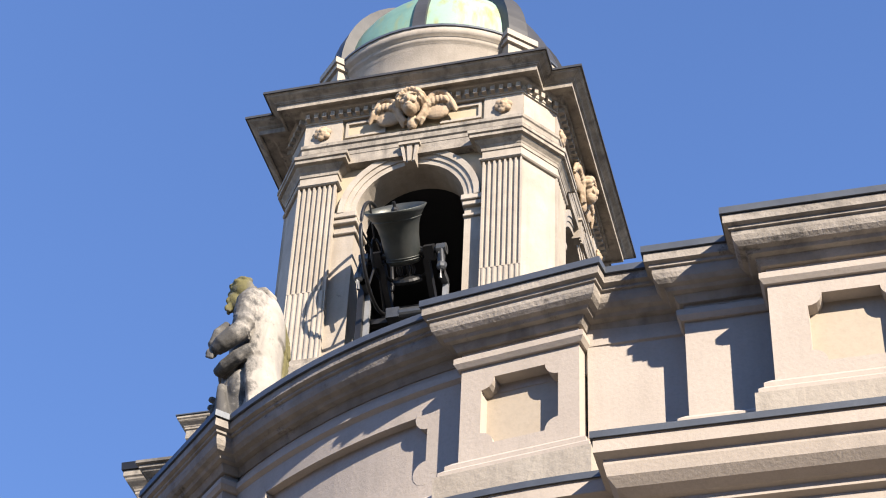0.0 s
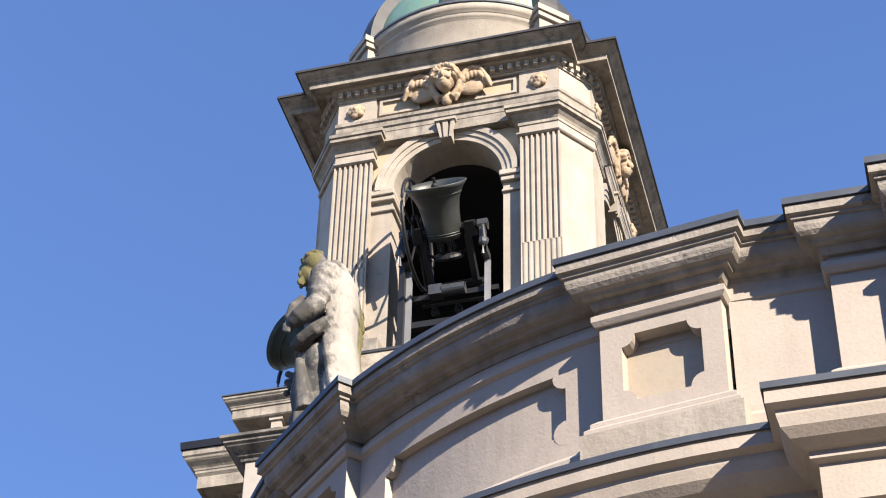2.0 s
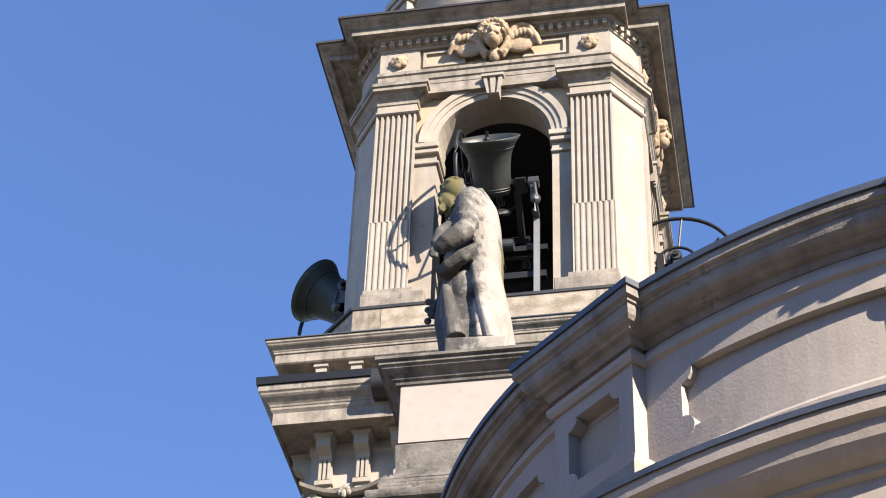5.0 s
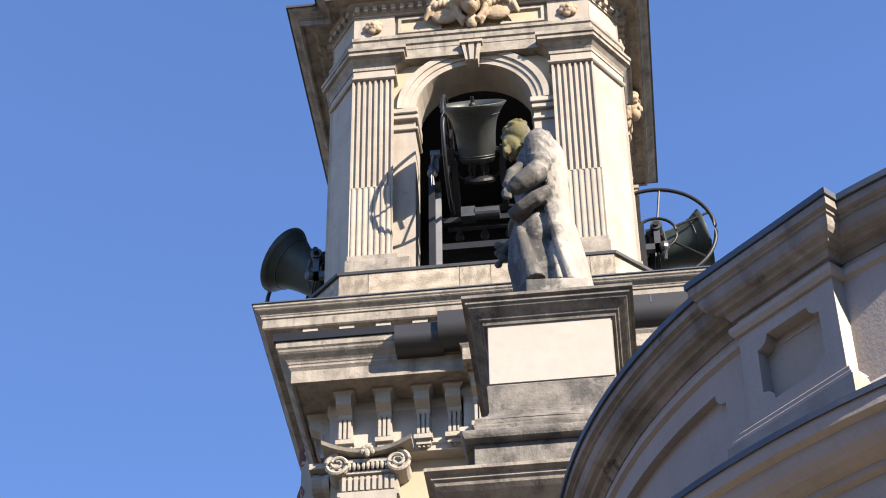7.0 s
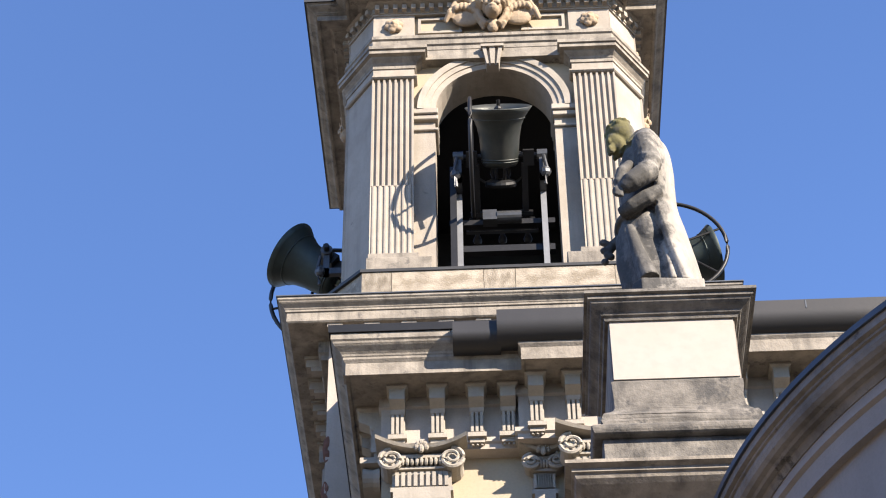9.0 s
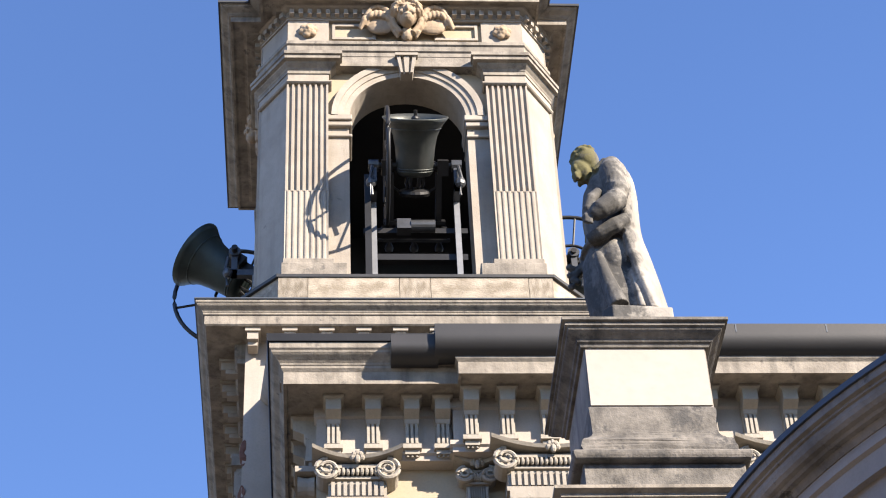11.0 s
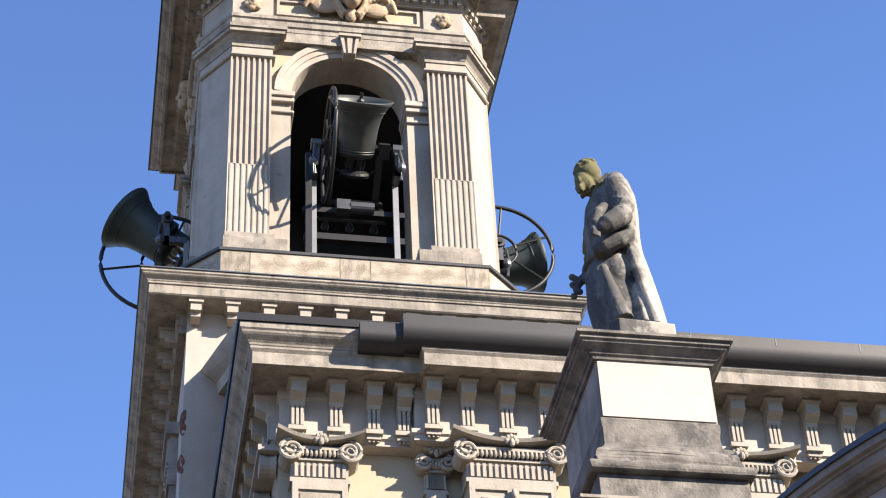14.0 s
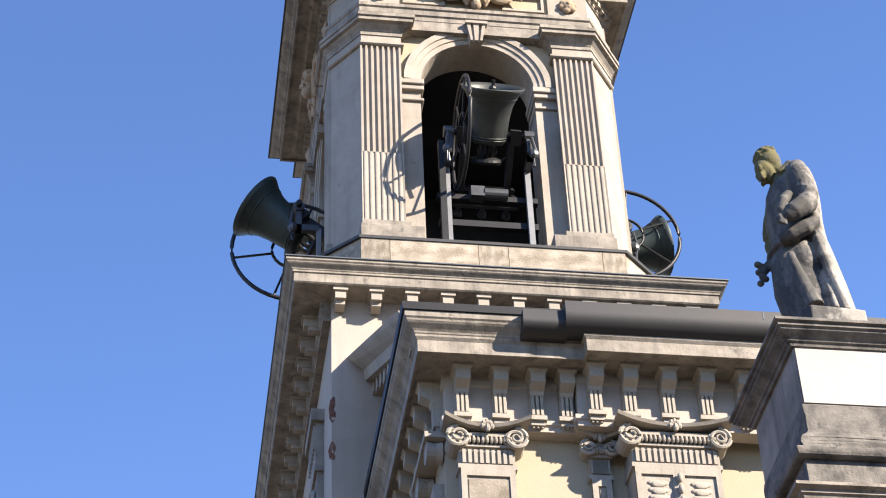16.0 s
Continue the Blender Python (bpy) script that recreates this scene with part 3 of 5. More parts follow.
part("belfry_ceiling", bm, M_INSIDE, tower, "near-black belfry ceiling slab, shade put into its colour")
# dentils and crowning cornice
bm = bmesh.new()
loft(bm, ring8(PF - 0.02, PW), [(-0.4, 26.40), (0.06, 26.40), (0.06, 26.44), (-0.4, 26.44)], True, T0)
loft(bm, ring8(PF - 0.02, PW), [(-0.4, 26.44), (0.08, 26.44), (0.08, 26.56), (0.2, 26.60), (0.22, 26.64), (-0.4, 26.64)], True, T0)
part("dentil_band", bm, M_TOWER, tower)
bm = bmesh.new()
box(bm, -0.038, 0.038, -0.09, 0.02, 0, 0.11)
me_den = as_mesh("dentil", bm, M_TOWER)
for k in range(4):
    for i in range(26):
        x = -1.93 + i * 3.86 / 25
        piece("dentil", me_den, turn(k) @ Matrix.Translation((x, -PF - 0.06, 26.455)), tower)
    for i in range(5):
        t = (i + 0.5) / 5
        p = Vector((PW + (PF - PW) * t, -PF + (PF - PW) * t, 26.455))
        piece("dentil", me_den, turn(k) @ Matrix.Translation(p + Vector((0.04, -0.04, 0))) @ Matrix.Rotation(math.pi / 4, 4, "Z"), tower)
H, W = 3.137, 2.61
bm = bmesh.new()
T1 = Matrix.Translation(TC + Vector((-0.08, 0, 0))) @ Matrix.Diagonal((0.985, 1, 1, 1))
loft(bm, ring_notch(H, W), [(-1.0, 26.58), (-0.46, 26.58), (-0.44, 26.61), (-0.40, 26.64), (-0.23, 26.64), (-0.23, 26.605), (-0.19, 26.605), (-0.19, 26.715), (-0.165, 26.725), (-0.165, 26.74)] + cyma(-0.15, 26.745, -0.02, 26.84, 6) + [(0.0, 26.85), (0.0, 26.875), (-1.0, 26.95)], True, T1)
prism(bm, ring8(PF, PW), 26.56, 26.9, T0)
part("crown_cornice", bm, M_MOULD, tower)
bm = bmesh.new()
loft(bm, ring_notch(H, W), [(-0.06, 26.872), (0.03, 26.855), (0.03, 26.905), (-1.0, 27.05), (-1.0, 27.0)], True, T1)
part("cornice_capping", bm, M_DLEAD, tower, "dark lead capping")

# the belfry is narrower across than from front to back: draw the outer flanks in
def drawn_in(x):
    return math.copysign(PW + (abs(x) - PW) * 0.72, x) if abs(x) > PW else x


for ob in tower.children:
    base_name = ob.name.split(".")[0]
    if base_name in ("corner_pier", "arch_wall", "ochre_field", "archivolt", "keystone", "keystone_cap", "impost", "pilaster_base", "fluted_shaft", "reeded_shaft", "pilaster_neck", "capital_slab", "architrave", "frieze_strip", "frieze", "frieze_block", "corner_block", "frieze_frame", "rosette", "winged_relief", "frieze_core", "dentil_band"):
        for v in ob.data.vertices:
            v.co.x = drawn_in(v.co.x)
    elif base_name == "dentil":
        ob.matrix_basis.translation.x = drawn_in(ob.matrix_basis.translation.x)

# belfry inside: ceiling with a round hatch, floor, near-black in place of shade
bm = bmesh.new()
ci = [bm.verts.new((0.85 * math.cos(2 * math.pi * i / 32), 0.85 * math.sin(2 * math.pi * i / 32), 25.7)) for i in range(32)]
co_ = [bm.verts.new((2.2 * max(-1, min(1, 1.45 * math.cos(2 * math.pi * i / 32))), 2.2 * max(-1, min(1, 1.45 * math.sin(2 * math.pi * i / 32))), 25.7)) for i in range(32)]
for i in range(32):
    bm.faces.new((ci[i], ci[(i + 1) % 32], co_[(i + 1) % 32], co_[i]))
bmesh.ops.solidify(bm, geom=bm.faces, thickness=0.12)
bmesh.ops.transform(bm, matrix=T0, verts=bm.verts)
part("belfry_ceiling", bm, M_INSIDE, tower, "near-black ceiling with a round hatch, shade put into its colour")
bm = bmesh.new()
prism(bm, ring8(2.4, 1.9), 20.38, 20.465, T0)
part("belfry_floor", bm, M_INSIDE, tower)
bm = bmesh.new()   # near-black sheets added behind the piers as inner shade; one closes the rear arch
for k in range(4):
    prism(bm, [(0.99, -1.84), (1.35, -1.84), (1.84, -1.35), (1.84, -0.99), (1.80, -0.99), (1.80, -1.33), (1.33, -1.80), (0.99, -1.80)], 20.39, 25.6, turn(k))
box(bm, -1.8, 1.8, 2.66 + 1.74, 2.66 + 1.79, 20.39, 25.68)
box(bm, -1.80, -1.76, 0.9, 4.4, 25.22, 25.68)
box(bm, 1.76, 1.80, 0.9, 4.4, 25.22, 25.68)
part("inner_lining", bm, M_INSIDE, tower, "added near-black sheets, inner shade put into their colour")

# drum and dome
TD = Matrix.Translation(TC + Vector((-0.10, 0, 0))) @ Matrix.Diagonal((1.045, 1.045, 1, 1))
bm = bmesh.new()
revolve(bm, [(2.22, 26.9), (2.22, 28.30), (2.25, 28.33), (2.25, 28.40), (2.29, 28.42), (2.31, 28.47), (2.31, 28.52), (2.37, 28.54), (2.39, 28.60), (2.40, 28.68), (2.30, 28.74), (2.1, 28.76)], 64, TD)
part("drum", bm, M_TOWER, tower, "", True)
bm = bmesh.new()
revolve(bm, [(2.38, 28.675), (2.425, 28.685), (2.42, 28.74), (2.15, 28.80)], 64, TD)
part("drum_flashing", bm, M_LEAD, tower)


def dome_prof(r, n=14):
    return [(r * math.cos(math.pi / 2 * i / n) if i < n else 0.06, 28.75 + (r + 0.34) * math.sin(math.pi / 2 * i / n)) for i in range(n + 1)]


for k in range(8):
    bm = bmesh.new()
    a0 = math.radians(-90 + 45 * k)
    revolve(bm, dome_prof(2.21), 8, TD, a0, a0 + math.radians(45))
    front_l, front_r = k == 7, k == 0
    part("dome_panel", bm, M_COPPER2 if front_r else (M_COPPER if front_l else M_DLEAD), tower, "bright green copper sheet" if front_r else ("green copper sheet" if front_l else "dark grey lead sheet"), True)
for k in range(8):
    wide = k % 2 == 1
    a = math.radians(-90 + 45 * k)
    hw = 0.20 if wide else 0.12
    out = 0.20 if wide else 0.07
    bm = bmesh.new()
    pin, pout = dome_prof(2.16), dome_prof(2.21 + out)
    rows = []
    for (ri, zi), (ro, zo) in zip(pin, pout):
        f = max(0.35, ri / 2.18)
        rows.append([bm.verts.new((r, w * hw * f, z)) for r, w, z in ((ri, -1, zi), (ro, -1, zo), (ro, 1, zo), (ri, 1, zi))])
    for p, q in zip(rows[:-1], rows[1:]):
        for j in range(4):
            bm.faces.new((p[j], p[(j + 1) % 4], q[(j + 1) % 4], q[j]))
    bm.faces.new(rows[0])
    bmesh.ops.transform(bm, matrix=TD @ Matrix.Rotation(a, 4, "Z"), verts=bm.verts)
    part("dome_rib", bm, M_DLEAD, tower, "dark lead rib")
    if wide:
        bm = bmesh.new()
        box(bm, 2.05, 2.46, -0.24, 0.24, 26.9, 28.46)
        box(bm, 2.05, 2.52, -0.29, 0.29, 28.46, 28.58)
        box(bm, 2.05, 2.56, -0.32, 0.32, 28.58, 28.72)
        bmesh.ops.transform(bm, matrix=TD @ Matrix.Rotation(a, 4, "Z"), verts=bm.verts)
        part("rib_block", bm, M_TOWER, tower)
bm = bmesh.new()
revolve(bm, [(0.46, 31.22), (0.38, 31.32), (0.16, 31.4), (0.10, 31.5), (0.07, 31.8), (0.07, 32.25), (0.10, 32.35), (0.20, 32.47), (0.25, 32.62), (0.20, 32.80), (0.08, 32.9), (0.0, 32.92)], 20, TD)
part("finial", bm, M_DLEAD, tower, "dark metal ball finial", True)


# ---- bells ----
def bell_profile(R, h):
    pts = [(0.0, 0.0), (0.30, 0.0), (0.46, -0.02), (0.53, -0.07), (0.55, -0.14), (0.57, -0.3), (0.60, -0.5), (0.66, -0.68), (0.76, -0.82), (0.90, -0.93), (1.0, -1.0), (0.96, -1.01), (0.86, -0.93), (0.70, -0.78), (0.58, -0.6), (0.52, -0.35), (0.48, -0.14), (0.0, -0.08)]
    return [(r * R, z * h) for r, z in pts]


def make_bell(m, swing, size, wheel_x, label, bronze):
    """A swinging bell on its frame. Local x is the axle, origin at its middle; swing: degrees from hanging."""
    t = thing("church_bell", m.translation, label, "bell", "bells of the belfry")
    sw = m @ Matrix.Rotation(math.radians(swing), 4, "X") @ Matrix.Scale(size, 4)
    top = 0.18
    bm = bmesh.new()
    revolve(bm, bell_profile(0.56, 1.0), 40, sw @ Matrix.Translation((0.0, 0, top)))
    body = part("bell_body", bm, bronze, t, "", True)
    for z, r in ((-0.10, 0.304), (-0.14, 0.308), (-0.80, 0.425), (-0.92, 0.50)):
        bm = bmesh.new()
        tube(bm, [sw @ Vector((r * math.cos(2 * math.pi * i / 32), r * math.sin(2 * math.pi * i / 32), top + z * 1.02)) for i in range(32)], 0.012 * size, 6, True)
        part("moulded_ring", bm, bronze, body, "", True)
    bm = bmesh.new()
    tube(bm, [sw @ Vector((0, 0, top - 0.1)), sw @ Vector((0, 0, top - 0.7)), sw @ Vector((0, 0.02, top - 0.92))], [0.022 * size, 0.026 * size, 0.03 * size], 8)
    blob(bm, sw @ Vector((0, 0.02, top - 0.96)), (0.075 * size,) * 3, 10, 8)
    tube(bm, [sw @ Vector((0, 0.02, top - 1.0)), sw @ Vector((0, 0.02, top - 1.12))], 0.03 * size, 8)
    part("clapper", bm, M_IRON, body, "dark iron clapper")
    bm = bmesh.new()      # crown loops
    for i in range(6):
        a = i * math.pi / 3
        tube(bm, [sw @ Vector((0.13 * math.cos(a), 0.13 * math.sin(a), top - 0.02)), sw @ Vector((0.15 * math.cos(a), 0.15 * math.sin(a), top + 0.1)), sw @ Vector((0.11 * math.cos(a), 0.11 * math.sin(a), top + 0.22))], 0.026 * size, 6)
    revolve(bm, [(0.0, top + 0.20), (0.17, top + 0.20), (0.25, top + 0.23), (0.27, top + 0.27), (0.25, top + 0.32), (0.0, top + 0.34)], 20, sw)
    part("crown", bm, M_IRON, body)
    # yoke: a portal of two cheeks and two beams that carries the counterweight
    yoke_bm = bmesh.new()
    for s in (-1, 1):
        box(yoke_bm, s * 0.40 - 0.05, s * 0.40 + 0.05, -0.09, 0.09, 0.12, 1.05, sw)
        box(yoke_bm, s * 0.47 - 0.09, s * 0.47 + 0.09, -0.10, 0.10, -0.10, 0.16, sw)
        tube(yoke_bm, [sw @ Vector((s * 0.37, 0, 0.36)), sw @ Vector((s * 0.2, 0, 0.48)), sw @ Vector((0, 0, 0.52))], 0.03 * size, 6)
    box(yoke_bm, -0.55, 0.55, -0.13, 0.13, 1.03, 1.24, sw)
    box(yoke_bm, -0.60, 0.60, -0.16, 0.16, 1.22, 1.27, sw)
    box(yoke_bm, -0.52, 0.52, -0.12, 0.12, 0.92, 0.98, sw)
    yoke = part("yoke", yoke_bm, M_IRON, t, "dark iron yoke")
    for s in (-0.42, 0.0, 0.42):
        bm = bmesh.new()
        revolve(bm, [(0.0, 1.26), (0.05, 1.26), (0.035, 1.31), (0.06, 1.35), (0.075, 1.40), (0.06, 1.45), (0.0, 1.47)], 12, sw @ Matrix.Translation((s, 0, 0)))
        part("weight_knob", bm, M_STEEL, yoke, "round steel knob", True)
    bm = bmesh.new()      # strap round the waist
    tube(bm, [sw @ Vector((-0.42, 0.0, 0.02)), sw @ Vector((-0.1, -0.31, -0.06)), sw @ Vector((0.15, -0.29, -0.1)), sw @ Vector((0.44, 0.0, -0.02))], 0.015 * size, 6)
    part("tie_rod", bm, M_STEEL, yoke, "thin bright tie rod")
    # wheel
    bm = bmesh.new()
    R = 0.98
    tube(bm, [sw @ Vector((wheel_x, R * math.cos(2 * math.pi * i / 48), R * math.sin(2 * math.pi * i / 48))) for i in range(48)], 0.034 * size, 8, True)
    wheel = part("wheel", bm, M_IRON, t, "thin black iron wheel", True)
    for i in range(6):
        a = i * math.pi / 3 + 0.35
        bm = bmesh.new()
        tube(bm, [sw @ Vector((wheel_x, 0.34 * math.cos(a), 0.34 * math.sin(a))), sw @ Vector((wheel_x, R * math.cos(a), R * math.sin(a)))], 0.02 * size, 6)
        part("spoke", bm, M_IRON, wheel)
    bm = bmesh.new()
    tube(bm, [sw @ Vector((wheel_x, 0.34 * math.cos(2 * math.pi * i / 24), 0.34 * math.sin(2 * math.pi * i / 24))) for i in range(24)], 0.026 * size, 6, True)
    part("hub_ring", bm, M_IRON, wheel, "", True)
    bm = bmesh.new()
    tube(bm, [m @ Vector((-0.78 * size, 0, 0)), m @ Vector((0.78 * size, 0, 0))], 0.05, 10)
    part("axle", bm, M_IRON, t)
    # standing frame
    for s in (-1, 1):
        bm = bmesh.new()
        box(bm, s * 0.66 - 0.045, s * 0.66 + 0.045, 0.30, 0.38, -2.5, -0.45, m)
        part("frame_post", bm, M_POST, t, "pale painted steel post")
        bm = bmesh.new()
        box(bm, s * 0.66 - 0.05, s * 0.66 + 0.05, -0.05, 0.34, -0.5, -0.38, m)
        box(bm, s * 0.66 - 0.05, s * 0.66 + 0.05, -0.05, 0.05, -0.5, -0.05, m)
        tube(bm, [m @ Vector((s * 0.66 - 0.08, 0, 0)), m @ Vector((s * 0.66 + 0.08, 0, 0))], 0.10, 12)
        blob(bm, m @ Vector((s * 0.70, -0.1, -0.45)), (0.09, 0.08, 0.1), 8, 6)
        tube(bm, [m @ Vector((s * 0.68, -0.1, -0.1)), m @ Vector((s * 0.72, -0.14, -0.4)), m @ Vector((s * 0.69, -0.1, -0.72))], 0.03, 6)
        part("bearing", bm, M_STEEL, t, "greased steel bearing bracket")
    bm = bmesh.new()
    box(bm, -0.82, 0.82, 0.42, 0.54, -1.05, -0.95, m)
    box(bm, -0.80, 0.80, 0.40, 0.52, -1.62, -1.50, m)
    box(bm, -0.80, -0.70, 0.2, 0.32, -2.5, 0.0, m)
    part("cross_beam", bm, M_IRON, t)
    bm = bmesh.new()
    tube(bm, [m @ Vector((-0.08, 0.30, -1.02)), m @ Vector((0.30, 0.30, -1.02))], 0.10, 16)
    box(bm, -0.30, -0.08, 0.22, 0.40, -1.12, -0.92, m)
    part("motor", bm, M_STEEL, t, "grey steel drive motor", False)
    return t


BZ = 22.82
make_bell(Matrix.Translation((0.06, -0.19, BZ)), -130, 0.95, -0.47, "grey-green bronze bell swung mouth up in the arched opening", M_BRONZE)
make_bell(Matrix.Translation((-2.85, 2.62, BZ)) @ Matrix.Rotation(-math.pi / 2, 4, "Z"), -128, 1.08, -0.46, "dark green bronze bell swung out of the shaded opening", M_VERDI)
make_bell(Matrix.Translation((2.80, 2.62, BZ)) @ Matrix.Rotation(math.pi / 2, 4, "Z"), -103, 1.0, -0.50, "bronze bell swung out of the sunlit opening", M_VERDI)

# ---- nave with its entablature, in front of the tower ----
nave = thing("church_nave", (4.0, -2.5, -1.2), "ochre plastered church nave with ionic pilasters under a bracketed cornice", "church")
NX0, NX1 = -1.62, 16.0
bm = bmesh.new()
prism(bm, [(NX0 + 0.12, -4.57), (NX1, -4.57), (NX1, -0.7), (NX0 + 0.12, -0.7)], -2.0, 15.0)
part("nave_wall", bm, M_OCHRE, nave, "ochre plaster wall")
# plan of the entablature: side, front, then a step forward
FRONT = [(NX0, -0.7), (NX0, -5.0), (0.44, -5.0), (0.44, -5.2), (NX1, -5.2)]
bm = bmesh.new()
FRIEZE = [(NX0 + 0.12, -0.7), (NX0 + 0.12, -4.74), (0.12, -4.74), (0.12, -4.92), (NX1, -4.92)]      # set back under deep eaves
loft(bm, FRIEZE, [(-0.2, 14.08), (0.02, 14.08), (0.02, 14.15), (0.05, 14.17), (0.05, 14.23), (0.0, 14.25), (0.0, 14.70), (0.03, 14.72), (0.03, 14.86), (-0.2, 14.86)])
part("frieze", bm, M_PLASTER, nave)
bm = bmesh.new()
loft(bm, FRONT, [(-0.55, 14.855), (0.22, 14.855), (0.235, 14.83), (0.27, 14.83), (0.27, 15.0), (0.30, 15.04), (0.30, 15.07)] + cyma(0.31, 15.08, 0.42, 15.22, 6) + [(0.44, 15.24), (0.44, 15.32), (-0.55, 15.40)])
part("cornice", bm, M_MOULD, nave)
bm = bmesh.new()
loft(bm, FRONT[:4], [(0.30, 15.325), (0.465, 15.325), (0.475, 15.43), (-0.2, 15.50), (-0.2, 15.41)])
part("cornice_flashing", bm, M_IRON, nave, "black lead flashing")
# raking cornice of the side gable, rising to the tower
bm = bmesh.new()
rows = []
for y, z, wide in ((-5.02, 15.62, 1.05), (-0.66, 17.95, 1.5)):
    rows.append([bm.verts.new((NX0 + 0.1 - o * wide, y, z + dz)) for o, dz in ((0, -0.55), (0.1, -0.55), (0.12, -0.42), (0.36, -0.40), (0.38, -0.22), (0.50, -0.08), (0.54, 0.0), (0, 0.06))])
for j in range(8):
    bm.faces.new((rows[0][j], rows[0][(j + 1) % 8], rows[1][(j + 1) % 8], rows[1][j]))
bm.faces.new(rows[0])
bm.faces.new(rows[1])
part("raking_cornice", bm, M_STONE, nave)
bm = bmesh.new()
box(bm, -0.32, 0.12, -0.09, 0.09, -0.24, 0.0)
me_rk = as_mesh("raking_bracket", bm, M_STONE)
for i in range(10):
    y = -4.9 + i * 0.42
    piece("raking_bracket", me_rk, Matrix.Translation((NX0 - 0.0, y, 15.40 + (y + 5.44) * 0.533 - 0.40)), nave)
bm = bmesh.new()
v = [bm.verts.new(p) for p in ((NX0 + 0.06, -5.0, 15.3), (NX0 + 0.06, -0.66, 15.3), (NX0 + 0.06, -0.66, 17.6))]
bm.faces.new(v)
bmesh.ops.solidify(bm, geom=bm.faces, thickness=0.2)
part("gable_wall", bm, M_PLASTER, nave)
bm = bmesh.new()   # roof slope
rv = [bm.verts.new(p) for p in ((NX0 - 0.3, -5.4, 15.42), (NX1, -5.5, 15.42), (NX1, -0.66, 17.98), (NX0 - 0.3, -0.66, 17.98))]
bm.faces.new(rv)
bmesh.ops.solidify(bm, geom=bm.faces, thickness=0.08)
part("roof", bm, M_DLEAD, nave, "dark sheet roof")
# fluted brackets: a cap, a block, a fluted tongue with drops below
bm = bmesh.new()
rows = []
for y, z, hw in ((-0.31, 0.05, 0.125), (-0.31, 0.02, 0.125), (-0.285, 0.0, 0.105), (-0.28, -0.02, 0.09), (-0.28, -0.15, 0.09), (-0.24, -0.17, 0.09), (-0.15, -0.21, 0.088), (-0.13, -0.26, 0.085), (-0.085, -0.28, 0.085), (-0.085, -0.55, 0.085), (-0.13, -0.55, 0.11), (-0.13, -0.61, 0.11), (-0.09, -0.61, 0.088), (-0.09, -0.67, 0.085)):
    rows.append([bm.verts.new(p) for p in ((-hw, y, z), (hw, y, z), (hw, 0.02, z), (-hw, 0.02, z))])
for a, b in zip(rows[:-1], rows[1:]):
    for j in range(4):
        bm.faces.new((a[j], a[(j + 1) % 4], b[(j + 1) % 4], b[j]))
bm.faces.new(rows[0])
bm.faces.new(rows[-1])
me_br = as_mesh("bracket", bm, M_STONE)
bm = bmesh.new()
box(bm, -0.017, 0.017, -0.125, -0.08, -0.54, -0.26)
me_fl = as_mesh("flute", bm, M_STONE)
bm = bmesh.new()
revolve(bm, [(0.0, -0.665), (0.012, -0.665), (0.018, -0.70), (0.0, -0.70)], 6, Matrix.Translation((0, -0.06, 0)))
me_gu = as_mesh("drop", bm, M_STONE)


def bracket(m):
    ob = piece("bracket", me_br, m, nave)
    for dx in (-0.055, 0.0, 0.055):
        piece("flute", me_fl, m @ Matrix.Translation((dx, 0, 0)), ob)
        piece("drop", me_gu, m @ Matrix.Translation((dx, 0, 0)), ob)


for x in (-1.30, -0.83, -0.37, 0.0):
    bracket(Matrix.Translation((x, -4.74, 14.80)))
for i in range(24):
    bracket(Matrix.Translation((0.33 if i == 0 else 0.275 + i * 0.485, -4.92, 14.80)))
for i in range(8):
    bracket(Matrix.Translation((NX0 + 0.12, -4.5 + i * 0.5, 14.80)) @ Matrix.Rotation(-math.pi / 2, 4, "Z"))


def volute(bm, x, y, z, s, r=0.15):
    """A scroll: a coil standing proud, with a rolled side."""
    pts = []
    for i in range(40):
        a = i / 39 * math.pi * 4.2
        rr = r * (1 - i / 46)
        pts.append(Vector((x + s * rr * math.sin(a), y - 0.03 - 0.05 * i / 39, z + rr * math.cos(a))))
    tube(bm, pts, [0.032 * (1 - i / 60) for i in range(40)], 6)
    revolve(bm, [(0.0, 0.02), (r * 0.92, 0.02), (r * 0.86, -0.12), (r * 0.92, -0.25), (0, -0.25)], 16, Matrix.Translation((x, y, z)) @ Matrix.Rotation(math.pi / 2, 4, "X") @ Matrix.Scale(1, 4))


